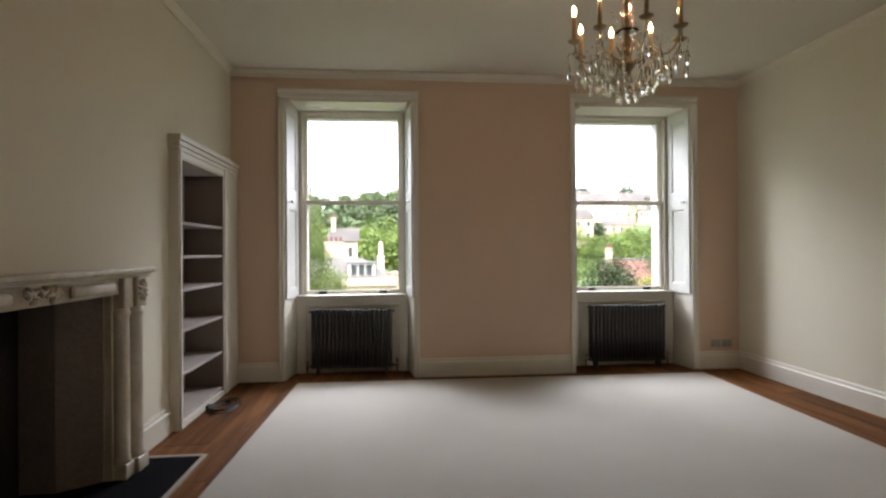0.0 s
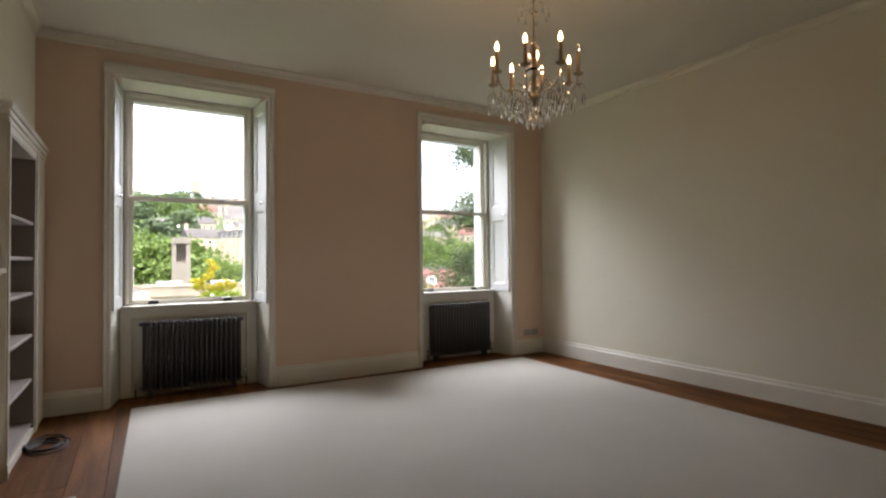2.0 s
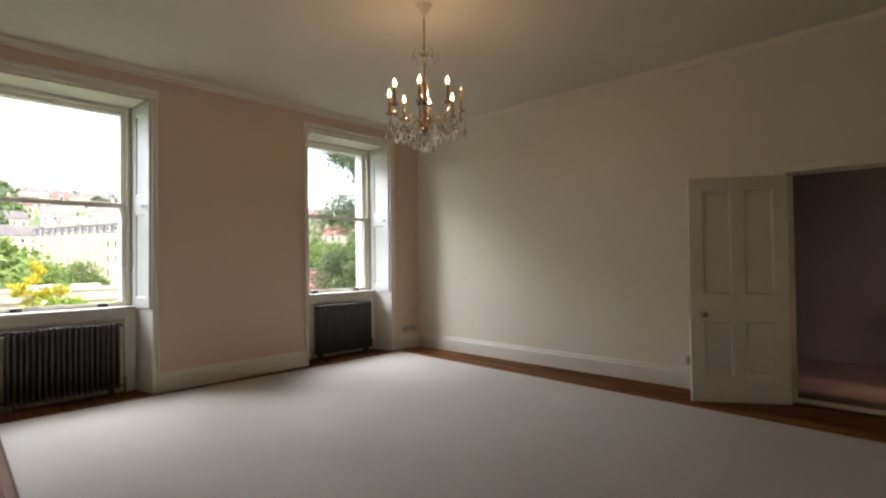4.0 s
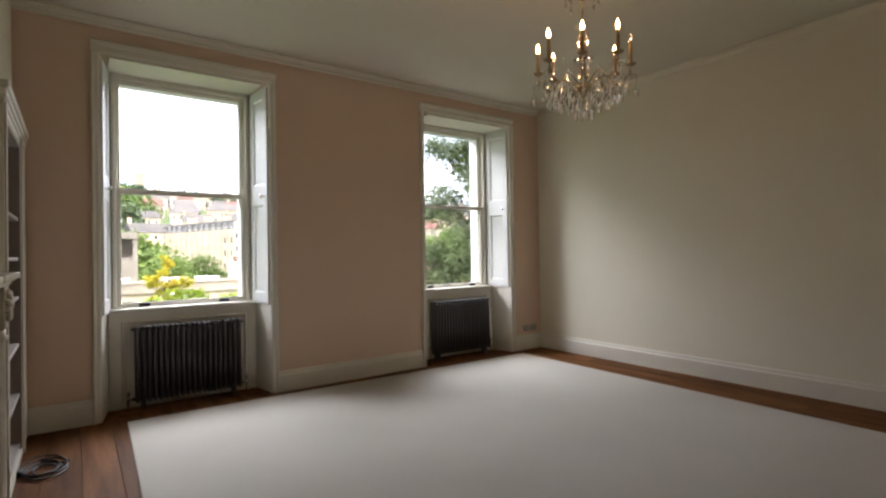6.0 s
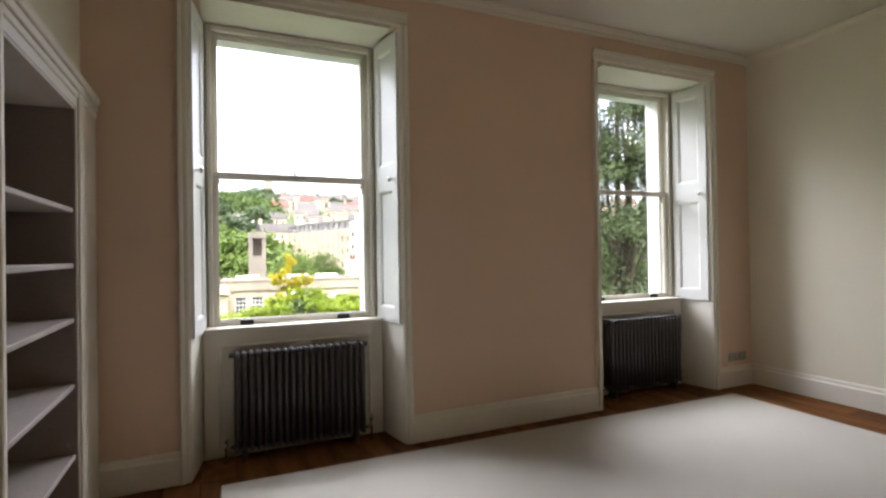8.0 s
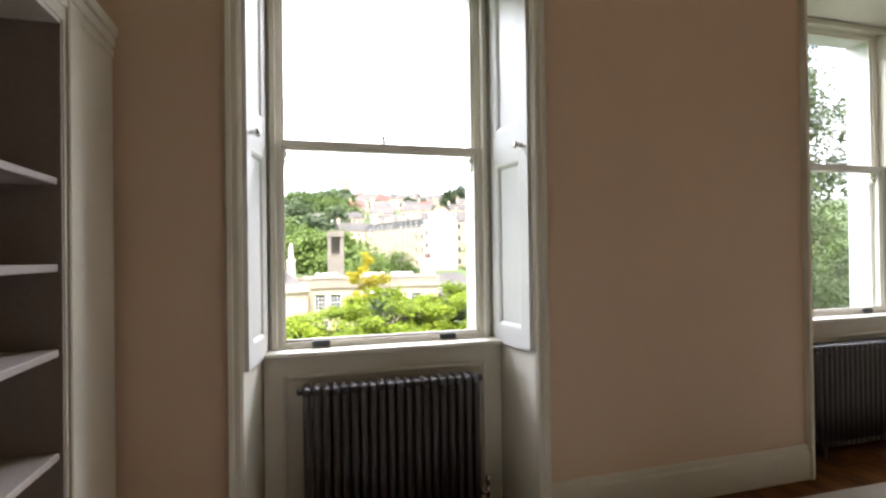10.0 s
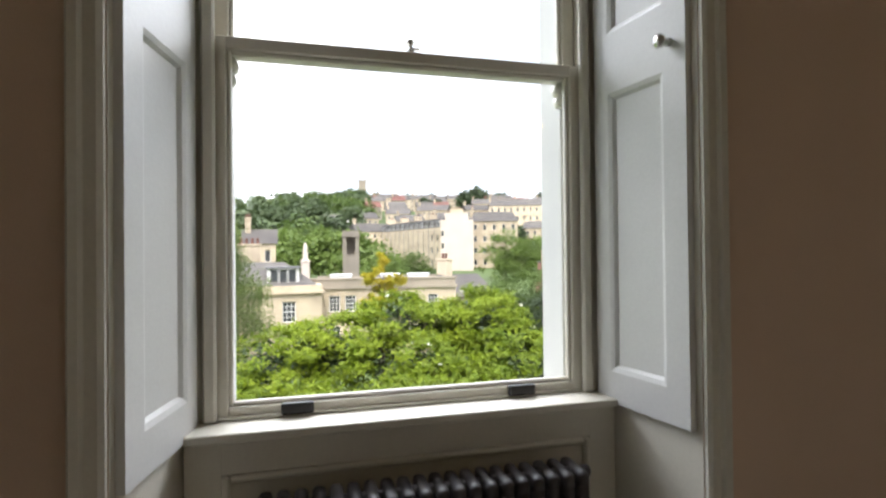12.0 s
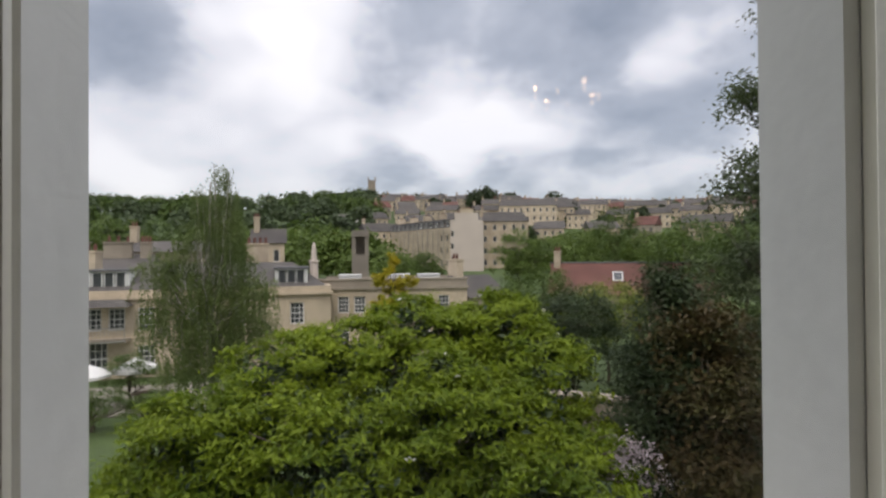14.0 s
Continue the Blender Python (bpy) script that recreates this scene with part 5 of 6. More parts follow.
rnd = random.Random(77)
plan = [(rnd.uniform(-30, 5.5), 0, 0, 0) for _ in range(150)]
plan = [(a, d, rnd.uniform(9, 15), rnd.uniform(5, 8.5)) for (a, _, _, _), d in zip(plan, [160 + 350 * (i / 150) ** 0.9 for i in range(150)])]
woods("far_woods", "dark green wooded hillside in the distance", plan[0::2], LEAF_MID, 61)
woods("far_woods", "mid green trees on the far hillside", plan[1::2], LEAF_FAR, 62)
plan = [(rnd.uniform(-1, 48), rnd.uniform(190, 560), rnd.uniform(6, 11), rnd.uniform(3.5, 6.5)) for _ in range(46)]
woods("far_trees", "scattered dark trees between houses on the hill", plan, LEAF_DARK, 63)
grove = [(rnd.uniform(-12, 6.5), rnd.uniform(88, 165), rnd.uniform(8, 12.5), rnd.uniform(3.6, 5.5)) for _ in range(44)]
woods("grove", "leafy green trees on the slope behind the tower", [g for g in grove if not (g[0] > 3.5 and g[1] > 120)], LEAF_GROVE, 66, 0.9, 130, 9)
grove = [(rnd.uniform(18, 46), rnd.uniform(100, 185), rnd.uniform(6, 9.5), rnd.uniform(3.2, 5.0)) for _ in range(30)]
woods("grove", "leafy green trees between the houses on the slope", [g for g in grove if g[1] < 130 or g[0] > 23], LEAF_GROVE, 67, 0.9, 130, 9)
woods("copper_trees", "dark purple copper beeches on the skyline", [(3.9, 470, 15, 8), (4.4, 480, 13, 7), (1.0, 180, 7, 3.4)], LEAF_PURPLE, 64)
woods("skyline_trees", "rounded dark trees on the skyline", [(6.7, 470, 13, 7), (10.2, 520, 14, 8), (11.6, 530, 12, 7), (12.9, 520, 13, 8), (16.8, 300, 15, 6), (17.6, 300, 17, 6), (18.5, 330, 15, 6), (20.6, 480, 14, 8), (25.5, 430, 17, 8), (17.9, 310, 16, 5)], LEAF_DARK, 65)

# ---- buildings ----


FRAME_PAINT = surface("white_window_paint", (0.72, 0.71, 0.67), 0.5, 0.03)
_meshes = {}


def window_part(parent, x, z, w, h, y, bars=True, name="window"):
    """A window set in a wall that faces -y: frame, bars and dark glass, each in its own mesh, shared by size."""
    key = (round(w, 2), round(h, 2), bars)
    if key not in _meshes:
        t = 0.07 if w > 0.6 else 0.05
        bm = bmesh.new()
        for it in ((-w / 2, -w / 2 + t, -0.05, 0.05, 0, h), (w / 2 - t, w / 2, -0.05, 0.05, 0, h), (-w / 2 + t, w / 2 - t, -0.05, 0.05, 0, t), (-w / 2 + t, w / 2 - t, -0.05, 0.05, h - t, h), (-w / 2 - 0.08, w / 2 + 0.08, -0.10, 0.04, -0.10, -0.002)):
            box(bm, *it)
        if bars:
            box(bm, -w / 2 + t, w / 2 - t, -0.035, 0.03, h * 0.48, h * 0.52)
            for q in (1 / 3, 2 / 3):
                box(bm, -w / 2 + w * q - 0.02, -w / 2 + w * q + 0.02, -0.03, 0.02, t, h - t)
            for q in (0.25, 0.75):
                box(bm, -w / 2 + t, w / 2 - t, -0.028, 0.018, h * q - 0.02, h * q + 0.02)
        fm = bpy.data.meshes.new("window_frame")
        bm.to_mesh(fm)
        bm.free()
        fm.materials.append(FRAME_PAINT)
        bm = boxes((-w / 2 + t * 0.5, w / 2 - t * 0.5, -0.012, 0.01, t * 0.5, h - t * 0.5))
        gm = bpy.data.meshes.new("glass")
        bm.to_mesh(gm)
        bm.free()
        gm.materials.append(DARK_GLASS)
        _meshes[key] = (fm, gm)
    fm, gm = _meshes[key]
    o = new(name, fm)
    o.parent = parent
    o.location = (x, y, z)
    g = new("glass", gm)
    g.parent = o
    return o


def wall_box(w, d, h, openings=(), t=0.4):
    """A hollow block: front wall with real openings at y = 0, the other walls solid."""
    cuts_x = [-w / 2, w / 2] + [v for o in openings for v in (o[0] - o[2] / 2, o[0] + o[2] / 2)]
    cuts_z = [0, h] + [v for o in openings for v in (o[1], o[1] + o[3])]
    hl = [(o[0] - o[2] / 2, o[0] + o[2] / 2, o[1], o[1] + o[3]) for o in openings]
    bm = slab_with_holes(cuts_x, cuts_z, hl, 0.0, t, lambda u, dd, v: (u, dd, v))
    box(bm, -w / 2, -w / 2 + t, t + 0.001, d, 0, h)
    box(bm, w / 2 - t, w / 2, t + 0.001, d, 0, h)
    box(bm, -w / 2 + t, w / 2 - t, d - t, d, 0, h)
    return bm


def gable_roof(w, d, z, rise, over=0.3, hip=0.0):
    bm = bmesh.new()
    x0, x1, y0, y1 = -w / 2 - over, w / 2 + over, -over, d + over
    v = [bm.verts.new(p) for p in ((x0, y0, z), (x1, y0, z), (x1, y1, z), (x0, y1, z), (x0 + hip, (y0 + y1) / 2, z + rise), (x1 - hip, (y0 + y1) / 2, z + rise))]
    for f in ((0, 1, 5, 4), (2, 3, 4, 5), (1, 2, 5), (3, 0, 4), (3, 2, 1, 0)):
        bm.faces.new([v[i] for i in f])
    bmesh.ops.recalc_face_normals(bm, faces=bm.faces)
    return bm


def chimney(parent, x, y, z, w=1.6, d=0.6, h=2.0, pots=4, mat=None):
    bm = boxes((x - w / 2, x + w / 2, y - d / 2, y + d / 2, z, z + h), (x - w / 2 - 0.08, x + w / 2 + 0.08, y - d / 2 - 0.08, y + d / 2 + 0.08, z + h + 0.001, z + h + 0.16))
    ch = part("chimney", bm, mat or STONE, parent)
    for k in range(pots):
        px = x - w / 2 + w * (k + 0.5) / pots
        part("chimney_pot", lathe([(0.13, z + h + 0.161), (0.11, z + h + 0.6), (0.13, z + h + 0.62), (0.09, z + h + 0.66)], 8, m=Matrix.Translation((px, y, 0))), RED_TILE, ch)


def dormer(parent, x, y, z, w, h, panes=3):
    d = part("dormer", boxes((x - w / 2 - 0.18, x - w / 2, y, y + 1.9, z, z + h), (x + w / 2, x + w / 2 + 0.18, y, y + 1.9, z, z + h), (x - w / 2, x + w / 2, y, y + 1.9, z - 0.1, z)), FRAME_PAINT, parent)
    part("dormer_roof", boxes((x - w / 2 - 0.3, x + w / 2 + 0.3, y - 0.15, y + 2.2, z + h + 0.001, z + h + 0.14)), LEAD, d)
    for k in range(panes):
        wx = x - w / 2 + w * (k + 0.5) / panes
        window_part(parent, wx, z + 0.05, w / panes - 0.08, h - 0.1, y + 0.08, bars=False)


def villa():
    """The honey stone villa across the garden, with slate roof and dormers."""
    x, y = spot(-9.6, 40.0)
    ob = thing("villa", "honey stone villa with slate roof and white dormers", "house", m=pose(x - 1.6, y - 0.3, -7.0, 0, 0, 4))
    w, d, h = 17.5, 9.0, 5.4
    ops = [(-6.9, 3.3, 1.0, 1.5), (-5.5, 3.3, 1.0, 1.5), (-6.6, 0.3, 1.1, 2.2), (-3.7, 3.2, 1.05, 1.6), (-3.7, 0.6, 1.05, 1.6), (6.3, 3.2, 1.0, 1.6), (2.2, 3.2, 1.0, 1.6), (-0.6, 3.2, 1.0, 1.6)]
    part("wall", wall_box(w, d, h, ops), STONE, ob)
    for ox, oz, ow, oh_ in ops:
        window_part(ob, ox, oz, ow, oh_, 0.18)
    part("cornice", boxes((-w / 2 - 0.18, w / 2 + 0.18, -0.28, d, h + 0.001, h + 0.18), (-w / 2 - 0.05, w / 2 + 0.05, -0.12, d, h + 0.181, h + 0.62)), STONE, ob)
    part("roof", gable_roof(w - 0.8, d - 0.8, h + 0.62, 1.75, 0.1, 2.4), SLATES, ob)
    part("string_course", boxes((-w / 2 - 0.06, w / 2 + 0.06, -0.08, 0.0, 2.75, 2.93)), STONE, ob)
    dormer(ob, -6.1, 0.5, h + 0.66, 2.1, 1.25)
    dormer(ob, 5.9, 0.5, h + 0.66, 2.0, 1.25)
    chimney(ob, -8.2, 4.0, h + 0.6, 0.9, 1.6, 2.6, 2)
    chimney(ob, 3.2, 6.5, h + 1.2, 1.8, 0.8, 2.6, 4)
    bm = bmesh.new()
    for xx in (-7.7, -4.75):
        tube([(xx, -1.1, 2.75), (xx, -1.1, 3.6)], 0.04, 6, bm)
    for k in range(14):
        xx = -7.7 + 2.95 * k / 13
        tube([(xx, -1.1, 2.8), (xx, -1.1, 3.55)], 0.018, 4, bm)
    box(bm, -7.75, -4.7, -1.13, -1.07, 3.56, 3.62)
    box(bm, -7.8, -4.65, -1.2, -0.001, 2.62, 2.749)
    part("balcony", bm, STEEL_PLATE, ob, "dark iron balcony")
    bm = gable_roof(3.3, 1.3, 0, 0.45, 0.1, 0.5)
    bmesh.ops.translate(bm, verts=bm.verts, vec=(-6.2, -1.35, 5.0))
    part("canopy", bm, SLATES, ob, "dark curved veranda canopy")
    return ob


villa()


def low_wing():
    """The long flat roofed stone wing with a parapet and skylights."""
    x, y = spot(7.5, 42.0)
    ob = thing("stone_wing", "long flat roofed honey stone wing with parapet", "house", m=pose(x, y, -7.0, 0, 0, -6))
    w, d, h = 12.3, 8.0, 5.5
    ops = [(-4.0, 3.6, 0.9, 1.35), (-2.7, 3.6, 0.9, 1.35), (2.6, 3.6, 0.9, 1.35), (4.2, 3.6, 0.9, 1.35), (-4.0, 0.8, 0.9, 1.6), (2.6, 0.8, 0.9, 1.6)]
    part("wall", wall_box(w, d, h, ops), STONE, ob)
    for o in ops:
        window_part(ob, *o, 0.18)
    part("parapet", boxes((-w / 2 - 0.15, w / 2 + 0.15, -0.2, d, h + 0.001, h + 0.2), (-w / 2, w / 2, -0.05, 0.3, h + 0.201, h + 0.75), (-w / 2, w / 2, d - 0.3, d, h + 0.201, h + 0.75), (-w / 2 - 0.1, w / 2 + 0.1, -0.12, 0.38, h + 0.751, h + 0.9)), STONE_DARK, ob)
    part("roof", boxes((-w / 2, w / 2, 0.3, d - 0.3, h + 0.202, h + 0.45)), LEAD, ob)
    for sx in (-3.6, 0.6, 3.2):
        part("skylight", boxes((sx - 0.9, sx + 0.9, 2.0, 3.6, h + 0.45, h + 1.05), (sx - 0.95, sx + 0.95, 1.9, 3.7, h + 1.051, h + 1.12)), FRAME_PAINT, ob, "white roof lantern")
    part("downpipe", tube([(-0.2, -0.1, 0.2), (-0.2, -0.1, 5.3)], 0.06, 6), STEEL_PLATE, ob)
    part("chimney_spire", lathe([(0.36, h + 0.1), (0.34, h + 2.2), (0.42, h + 2.25), (0.42, h + 2.4), (0.24, h + 2.45), (0.16, h + 3.6), (0.03, h + 3.9)], 8, m=Matrix.Translation((-w / 2 - 0.3, 1.0, 0))), STONE_PALE, ob, "pale pointed stone stack")
    return ob


low_wing()


def tower():
    x, y = spot(3.9, 60.0)
    ob = thing("bell_tower", "square weathered stone tower with an open belfry", "tower", m=pose(x, y, -7.0, 0, 0, -4))
    bm = boxes((-0.95, 0.95, -0.95, 0.95, 0, 8.2), (-0.95, -0.5, -0.95, 0.95, 8.201, 10.4), (0.5, 0.95, -0.95, 0.95, 8.201, 10.4), (-0.5, 0.5, 0.6, 0.95, 8.201, 10.4))
    part("shaft", bm, STONE_TOWER, ob)
    part("cap", boxes((-1.05, 1.05, -1.05, 1.05, 10.401, 10.65), (-0.95, 0.95, -0.95, 0.95, 10.651, 11.1)), STONE_TOWER, ob)
    part("sill", boxes((-0.6, 0.6, -1.0, -0.7, 8.201, 8.35)), STONE_TOWER, ob)
    return ob


tower()


def gabled_house(x, y, rot, w, d, h, rise, wall, roof, label, storeys=2, bays=3, seed=0, hip=0.0, group="houses on the hillside", name="house"):
    ob = thing(name, label, "house", group, m=pose(x, y, ground_z(x, y) - 0.6, 0, 0, rot))
    sh = h / storeys
    ops = [(-w / 2 + w * (i + 0.5) / bays, 0.6 + s * sh + 0.25 * sh, min(0.95, w / bays * 0.36), sh * 0.48) for i in range(bays) for s in range(storeys)]
    part("wall", wall_box(w, d, h + 0.6, ops), wall, ob)
    for o in ops:
        window_part(ob, *o, 0.2, bars=False)
    part("roof", gable_roof(w, d, h + 0.601, rise, 0.3, hip), roof, ob)
    chimney(ob, -w / 2 + 0.5, d / 2, h + 0.6 + rise * 0.6, 0.7, 1.6, 1.6 + rise * 0.3, 2)
    return ob


# red roofed hall and the small slate houses beside the wing
rx, ry = spot(33.4, 58.0)
rh = gabled_house(rx, ry, -30, 17.0, 8.0, 3.8, 3.4, STONE_DARK, RED_TILE, "low stone building under a long red tiled roof", 1, 6, name="red_roofed_house", group="")
tilt = Matrix.Translation((-1.3, 2.1, 6.30)) @ Euler((math.atan2(3.4, 4.3), 0, 0)).to_matrix().to_4x4()
bm = boxes((-0.55, 0.55, -0.75, -0.62, -0.08, 0.08), (-0.55, 0.55, 0.62, 0.75, -0.08, 0.08), (-0.55, -0.42, -0.62, 0.62, -0.08, 0.08), (0.42, 0.55, -0.62, 0.62, -0.08, 0.08))
bm.transform(tilt)
light_frame = part("skylight", bm, FRAME_PAINT, rh, "white framed roof light")
bm = boxes((-0.42, 0.42, -0.62, 0.62, -0.06, 0.02))
bm.transform(tilt)
part("glass", bm, DARK_GLASS, light_frame)
part("ridge", boxes((-8.9, 8.9, 3.86, 4.14, 7.72, 7.9), bevel=0.04), LEAD, rh, "grey lead ridge capping")
sx_, sy_ = spot(18.2, 47.0)
gabled_house(sx_, sy_, 20, 4.2, 6.0, 4.4, 1.9, STONE_DARK, SLATES, "small slate roofed stone outbuilding by the wing", 1, 1, name="outbuilding", group="")
sx_, sy_ = spot(-22.0, 52.0)
back_house = gabled_house(sx_, sy_, 8, 9.0, 8.0, 7.2, 1.3, STONE, SLATES, "stone house with a slate roof behind the villa", 2, 3, name="house", group="")
for cx_, cw in ((-1.2, 1.5), (1.8, 2.2), (4.0, 0.9)):
    chimney(back_house, cx_, 3.2, 7.9, cw, 0.8, 2.2, 3, STONE_DARK)
sx_, sy_ = spot(-15.5, 62.0)
gabled_house(sx_, sy_, 8, 8.0, 8.0, 8.8, 1.2, STONE_DARK, SLATES, "stone house with a slate roof behind the villa", 2, 3, name="house", group="")
sx_, sy_ = spot(-5.8, 70.0)
gabled_house(sx_, sy_, 4, 4.0, 5.0, 9.6, 2.0, STONE, SLATES, "tall narrow stone house with a dark mansard roof", 3, 2, name="house", group="")


def terrace():
    """The long mansard roofed stone terrace with its pale blank gable."""
    x0, y0 = spot(7.0, 172.0)
    x1, y1 = spot(13.9, 138.0)
    L = math.hypot(x1 - x0, y1 - y0)
    rot = math.degrees(math.atan2(y1 - y0, x1 - x0))
    ob = thing("terrace_row", "long honey stone terrace with slate mansard roof", "terrace", m=pose((x0 + x1) / 2, (y0 + y1) / 2, -4.0, 0, 0, rot))
    h, d, bays = 12.5, 10.0, 13
    ops = [(-L / 2 + L * (i + 0.5) / bays, 2.0 + s * 3.4, 1.0, 1.8) for i in (bays - 2, bays - 1) for s in range(3)]
    part("wall", wall_box(L, d, h, ops), STONE, ob)
    for i in range(1, bays):
        part("downpipe", tube([(-L / 2 + L * i / bays, -0.15, 0.5), (-L / 2 + L * i / bays, -0.15, h - 0.3)], 0.08, 6), STEEL_PLATE, ob)
    for o in ops:
        window_part(ob, *o, 0.2, bars=False)
    bm = bmesh.new()
    ring = [(0.2, 0), (1.3, 2.6), (d - 1.3, 2.6), (d - 0.2, 0)]
    e = [[bm.verts.new((sx, yy, h + zz)) for yy, zz in ring] for sx in (-L / 2, L / 2)]
    for i in range(4):
        j = (i + 1) % 4
        bm.faces.new((e[0][i], e[0][j], e[1][j], e[1][i]))
    bm.faces.new(e[0])
    bm.faces.new(e[1])
    bmesh.ops.recalc_face_normals(bm, faces=bm.faces)
    part("mansard_roof", bm, SLATES, ob)
    for i in range(bays):
        xx = -L / 2 + L * (i + 0.5) / bays
        part("dormer", boxes((xx - 0.75, xx + 0.75, 0.3, 2.0, h + 0.3, h + 1.9), (xx - 0.85, xx + 0.85, 0.2, 2.1, h + 1.901, h + 2.05)), LEAD, ob)
        window_part(ob, xx, h + 0.5, 1.1, 1.2, 0.27, bars=False)
    for i in range(0, bays + 1, 3):
        chimney(ob, -L / 2 + L * i / bays, d / 2, h + 2.4, 0.9, 2.6, 2.0, 3)
    gx, gy = spot(15.8, 138.0)
    gb = thing("gable_house", "tall pale rendered gable end of a terrace", "house", m=pose(gx, gy, -4.0, 0, 0, -16))
    bm = wall_box(9.0, 9.0, 14.5, [(-3.9, 3.0, 0.8, 1.6), (-3.9, 6.6, 0.8, 1.6), (-3.9, 10.0, 0.8, 1.6)])
    part("wall", bm, STONE_PALE, gb)
    for zz in (3.0, 6.6, 10.0):
        window_part(gb, -3.9, zz, 0.8, 1.6, 0.2, bars=False)
    part("gable_top", boxes((-3.2, 3.2, 0.0, 0.5, 14.501, 16.4)), STONE_PALE, gb)
    part("roof", gable_roof(8.6, 8.4, 14.502, 1.4, 0.0, 1.0), SLATES, gb)
    chimney(gb, 0, 0.45, 16.401, 3.6, 0.7, 0.9, 6)
    ex, ey = spot(20.0, 146.0)
    eb = gabled_house(ex, ey, -18, 13.5, 9.0, 13.4, 3.0, STONE, SLATES, "stone terrace end with rows of windows", 4, 5, hip=1.5, group="", name="terrace_house")
    return ob


terrace()
for az, d, w, h, st, by_ in ((22.6, 235, 26, 11.5, 3, 9), (26.0, 245, 14, 10.0, 3, 5), (19.5, 205, 9, 7, 2, 3)):
    px_, py_ = spot(az, d)
    gabled_house(px_, py_, -az + 4, w, 10, h, 3.5, STONE, SLATES, "large honey stone terrace on the hillside", st, by_, hip=2.0, name="hill_terrace", group="large terraces on the hill")
px_, py_ = spot(2.6, 215)
gabled_house(px_, py_, -3, 20, 9, 6.5, 2.4, WHITE_WALL, SLATES, "white painted house among trees on the hill", 2, 6, hip=2.0, name="white_house", group="")
cx_, cy_ = spot(5.2, 560)
ct = thing("church_tower", "square church tower on the wooded skyline", "tower", m=pose(cx_, cy_, ground_z(cx_, cy_), 0, 0, -5))
part("shaft", boxes((-4, 4, -4, 4, 0, 31), (-4.3, 4.3, -4.3, 4.3, 31.001, 32)), STONE_DARK, ct)
for qx in (-3.8, 3.8):
    for qy in (-3.8, 3.8):
        part("pinnacle", lathe([(0.7, 32.001), (0.6, 34), (0.05, 36)], 6, m=Matrix.Translation((qx, qy, 0))), STONE_DARK, ct)

# houses up the hillside: three patterns, copied along the contours
kinds = []
for i, (w, h, rise, wall, roof, st, by_) in enumerate(((11, 6.5, 3.0, STONE, SLATES, 2, 4), (8, 7.0, 3.4, STONE_DARK, RED_TILE, 2, 3), (15, 8.2, 3.0, STONE, SLATES, 3, 6), (9, 6.0, 2.6, WHITE_WALL, SLATES, 2, 3))):
    px_, py_ = spot(9 + 5 * i, 262 + 12 * i)
    kinds.append(gabled_house(px_, py_, -9 - 5 * i, w, 8.5, h, rise, wall, roof, ("stone house with slate roof on the hillside", "weathered stone house with red tiled roof on the hillside", "row of tall stone houses on the hillside", "white rendered house on the hillside")[i], st, by_))
rnd = random.Random(40)
for d, a0, a1, step in ((178, 6.5, 13.5, 4.2), (192, 24, 44, 4.6), (215, 5.5, 20, 3.9), (250, 5, 46, 3.2), (285, 6, 46, 2.9), (325, 6.5, 46, 2.5), (370, 7, 45, 2.3), (420, 7, 44, 2.1), (470, 7.5, 42, 1.9), (515, 8, 40, 1.9)):
    a = a0 + rnd.uniform(0, 1)
    while a < a1:
        k = rnd.choices(range(4), (5, 2, 4, 1))[0]
        dd = d + rnd.uniform(-9, 9)
        px_, py_ = spot(a, dd)
        if rnd.random() < 0.9:
            copy_thing(kinds[k], pose(px_, py_, ground_z(px_, py_) - 0.6, 0, 0, -a + rnd.uniform(-22, 22)))
        a += step * rnd.uniform(0.75, 1.3)

# ---- garden wall and parasols ----
gw = thing("garden_wall", "weathered rubble stone garden wall", "wall", m=pose(7.4, 15.2, -7.0, 0, 0, -35))
part("wall_body", boxes((-5, 5, -0.2, 0.2, 0, 3.6)), STONE_DARK, gw)
part("coping", boxes((-5.1, 5.1, -0.3, 0.3, 3.601, 3.72), bevel=0.03), STONE_DARK, gw)


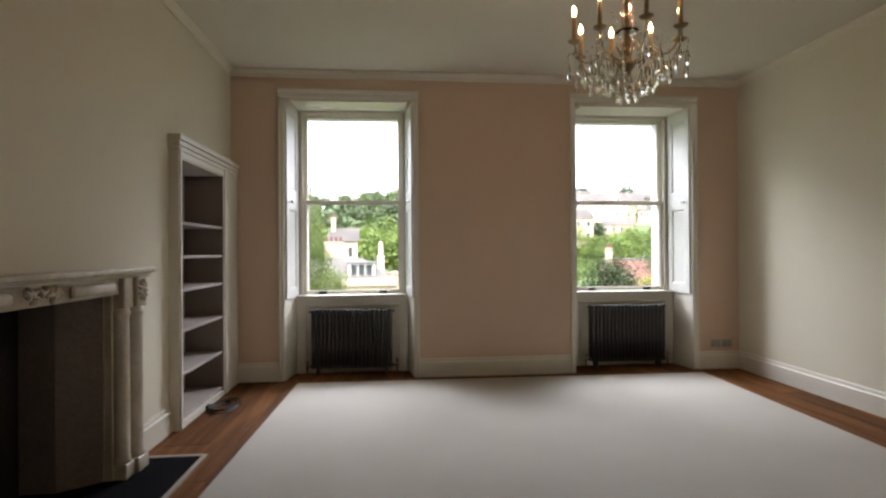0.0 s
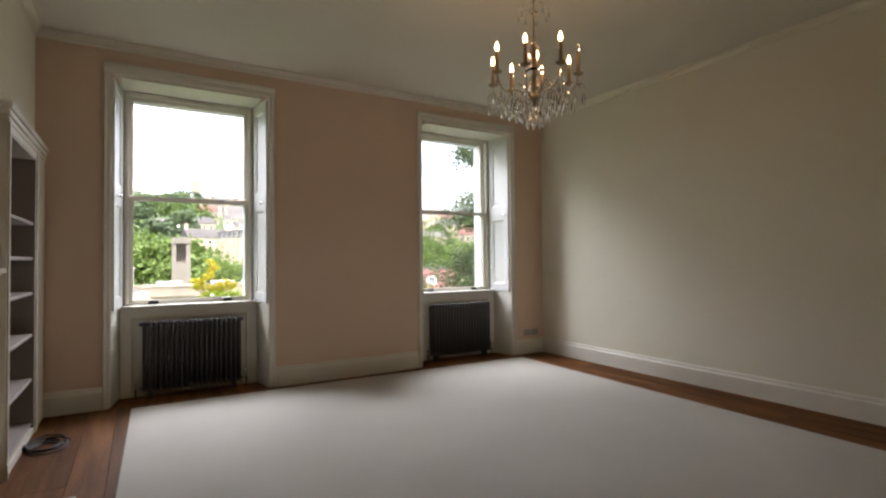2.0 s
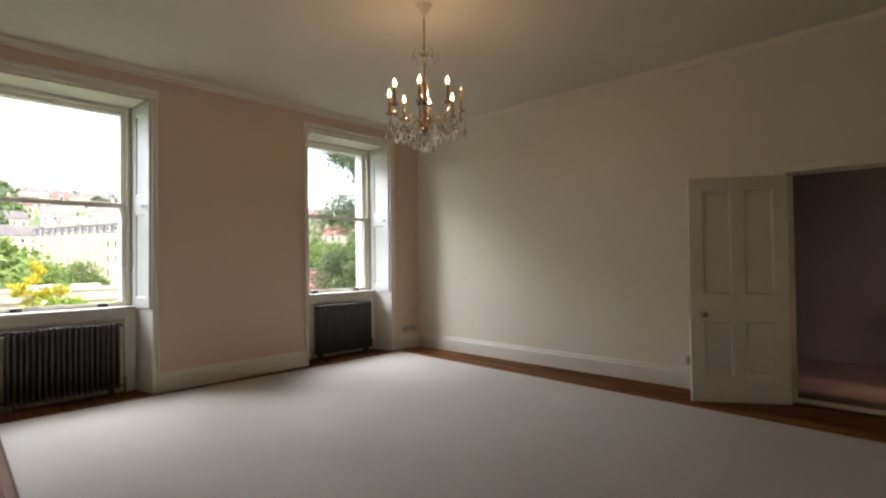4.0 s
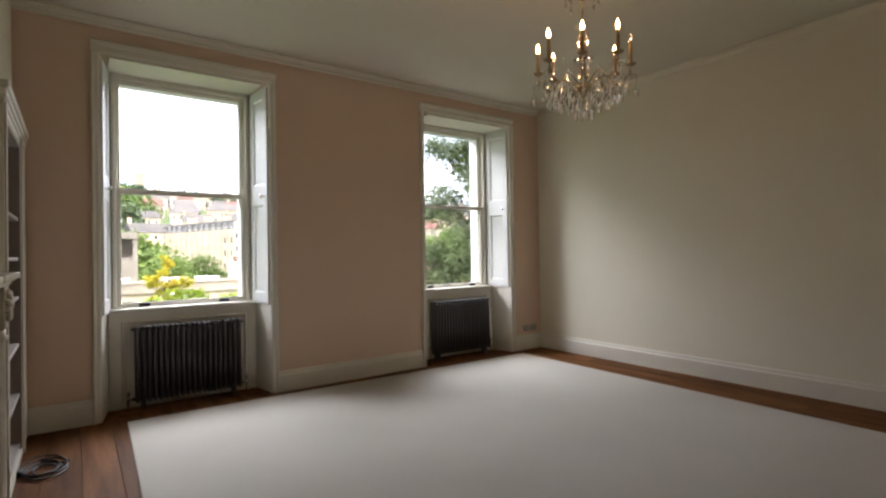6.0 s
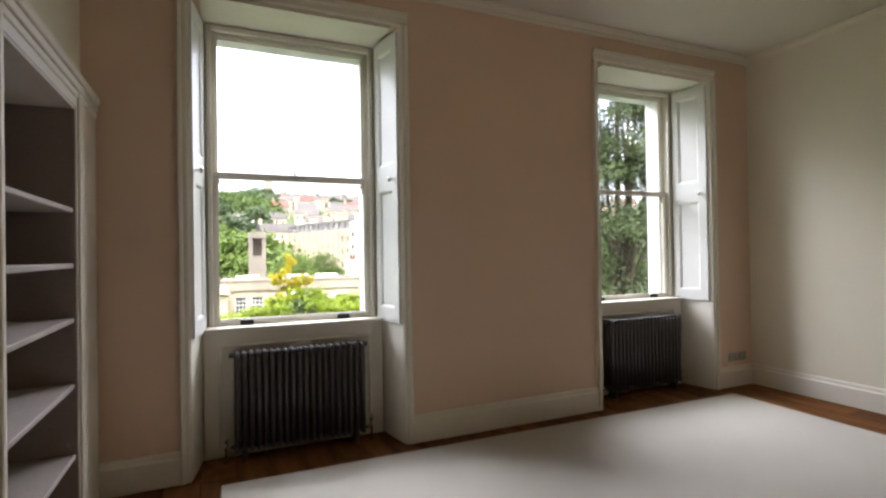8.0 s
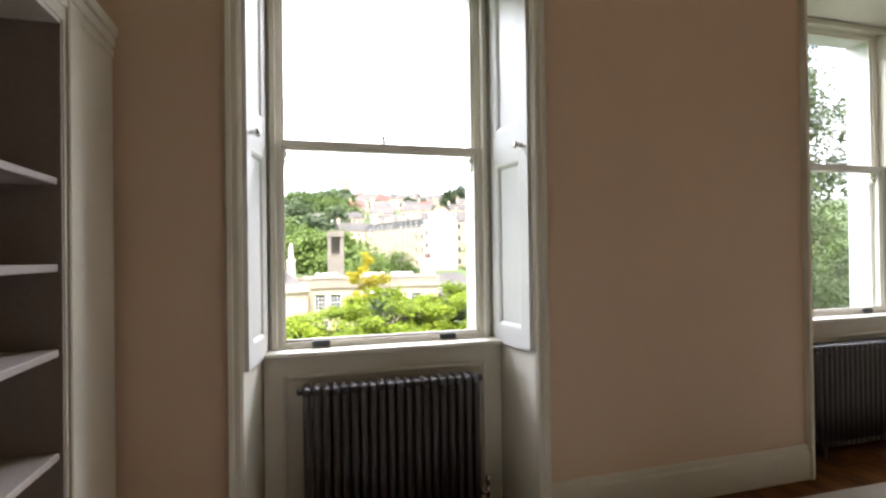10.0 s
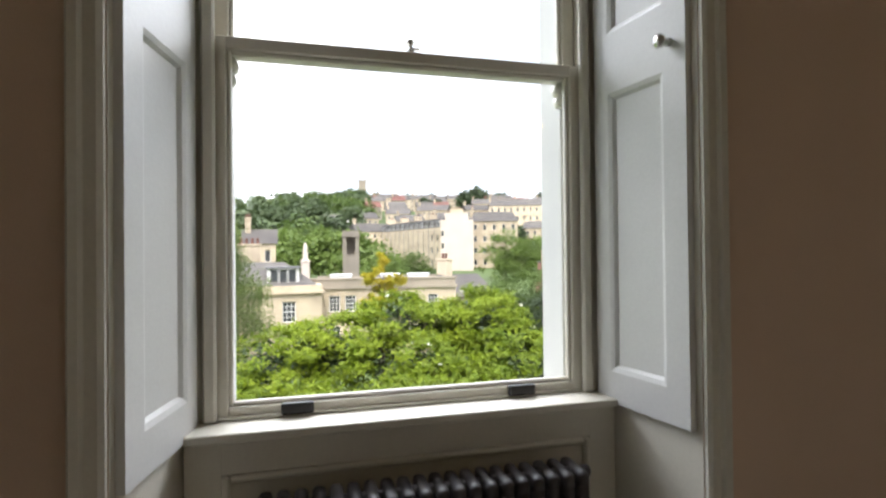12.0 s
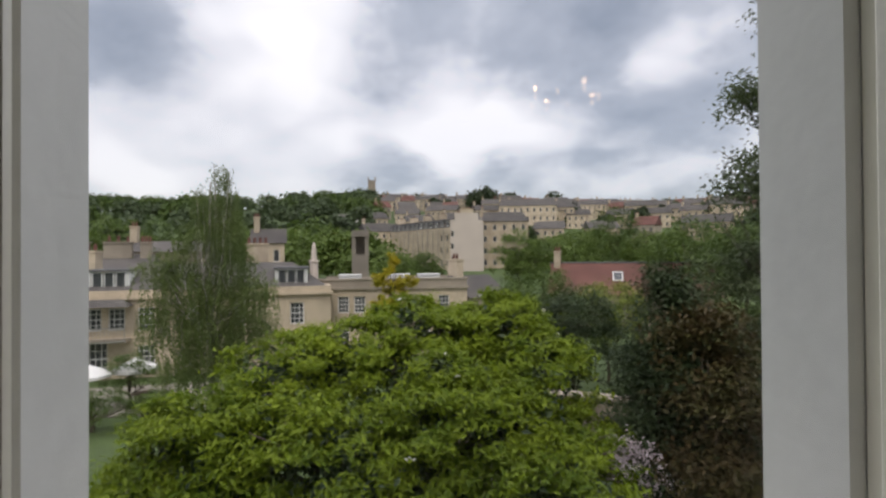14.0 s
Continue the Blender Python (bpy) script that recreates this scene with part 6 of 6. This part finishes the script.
def parasol(az, d):
    x, y = spot(az, d)
    ob = thing("parasol", "open white garden parasol on the stone terrace", "parasol", "parasols on the terrace", m=pose(x, y, -6.94))
    part("pole", tube([(0, 0, 0), (0, 0, 2.55)], 0.03, 8), DARK_WOOD, ob)
    bm = bmesh.new()
    apex = bm.verts.new((0, 0, 2.6))
    rim, low = [], []
    for i in range(8):
        a = 2 * math.pi * i / 8
        rim.append(bm.verts.new((1.2 * math.cos(a), 1.2 * math.sin(a), 2.02)))
        low.append(bm.verts.new((1.2 * math.cos(a), 1.2 * math.sin(a), 1.86)))
    for i in range(8):
        j = (i + 1) % 8
        bm.faces.new((apex, rim[i], rim[j]))
        bm.faces.new((rim[i], low[i], low[j], rim[j]))
    part("canopy", bm, CANVAS, ob)
    part("base", lathe([(0.28, 0), (0.28, 0.06), (0.06, 0.1), (0.05, 0.3)], 16), STONE_DARK, ob)
    tb2 = thing("garden_table", "dark round garden table under a parasol", "table", "tables on the terrace", m=pose(x + 0.5, y - 0.6, -6.94))
    part("tabletop", lathe([(0.55, 0.70), (0.57, 0.72), (0.55, 0.74)], 18), DARK_WOOD, tb2)
    part("leg", tube([(0, 0, 0), (0, 0, 0.70)], 0.05, 8), DARK_WOOD, tb2)
    part("foot", lathe([(0.3, 0), (0.3, 0.03), (0.05, 0.05)], 14), DARK_WOOD, tb2)


parasol(-18.0, 33.5)
parasol(-21.9, 33.0)

# ---- floorboards, piece by piece ----
bm = box(bmesh.new(), -0.0992, 0.0992, -1.1988, 1.1988, -0.021, 0.0, 0.002)
me = bpy.data.meshes.new("floorboard")
bm.to_mesh(me)
bm.free()
me.materials.append(OAK)
rnd = random.Random(2)
x = XL + 0.10
while x < XR + 0.1:
    first = True
    top = 0.32
    off = rnd.uniform(0.2, 2.2)
    yy = top
    while yy > YB - 0.05:
        ln = min(off if first else 2.4, yy - YB + 0.1)
        first = False
        b = new("floorboard", me)
        b.parent = floor
        b.location = (x, yy - ln / 2, 0)
        b.scale = (1, ln / 2.4, 1)
        yy -= ln
    x += 0.2
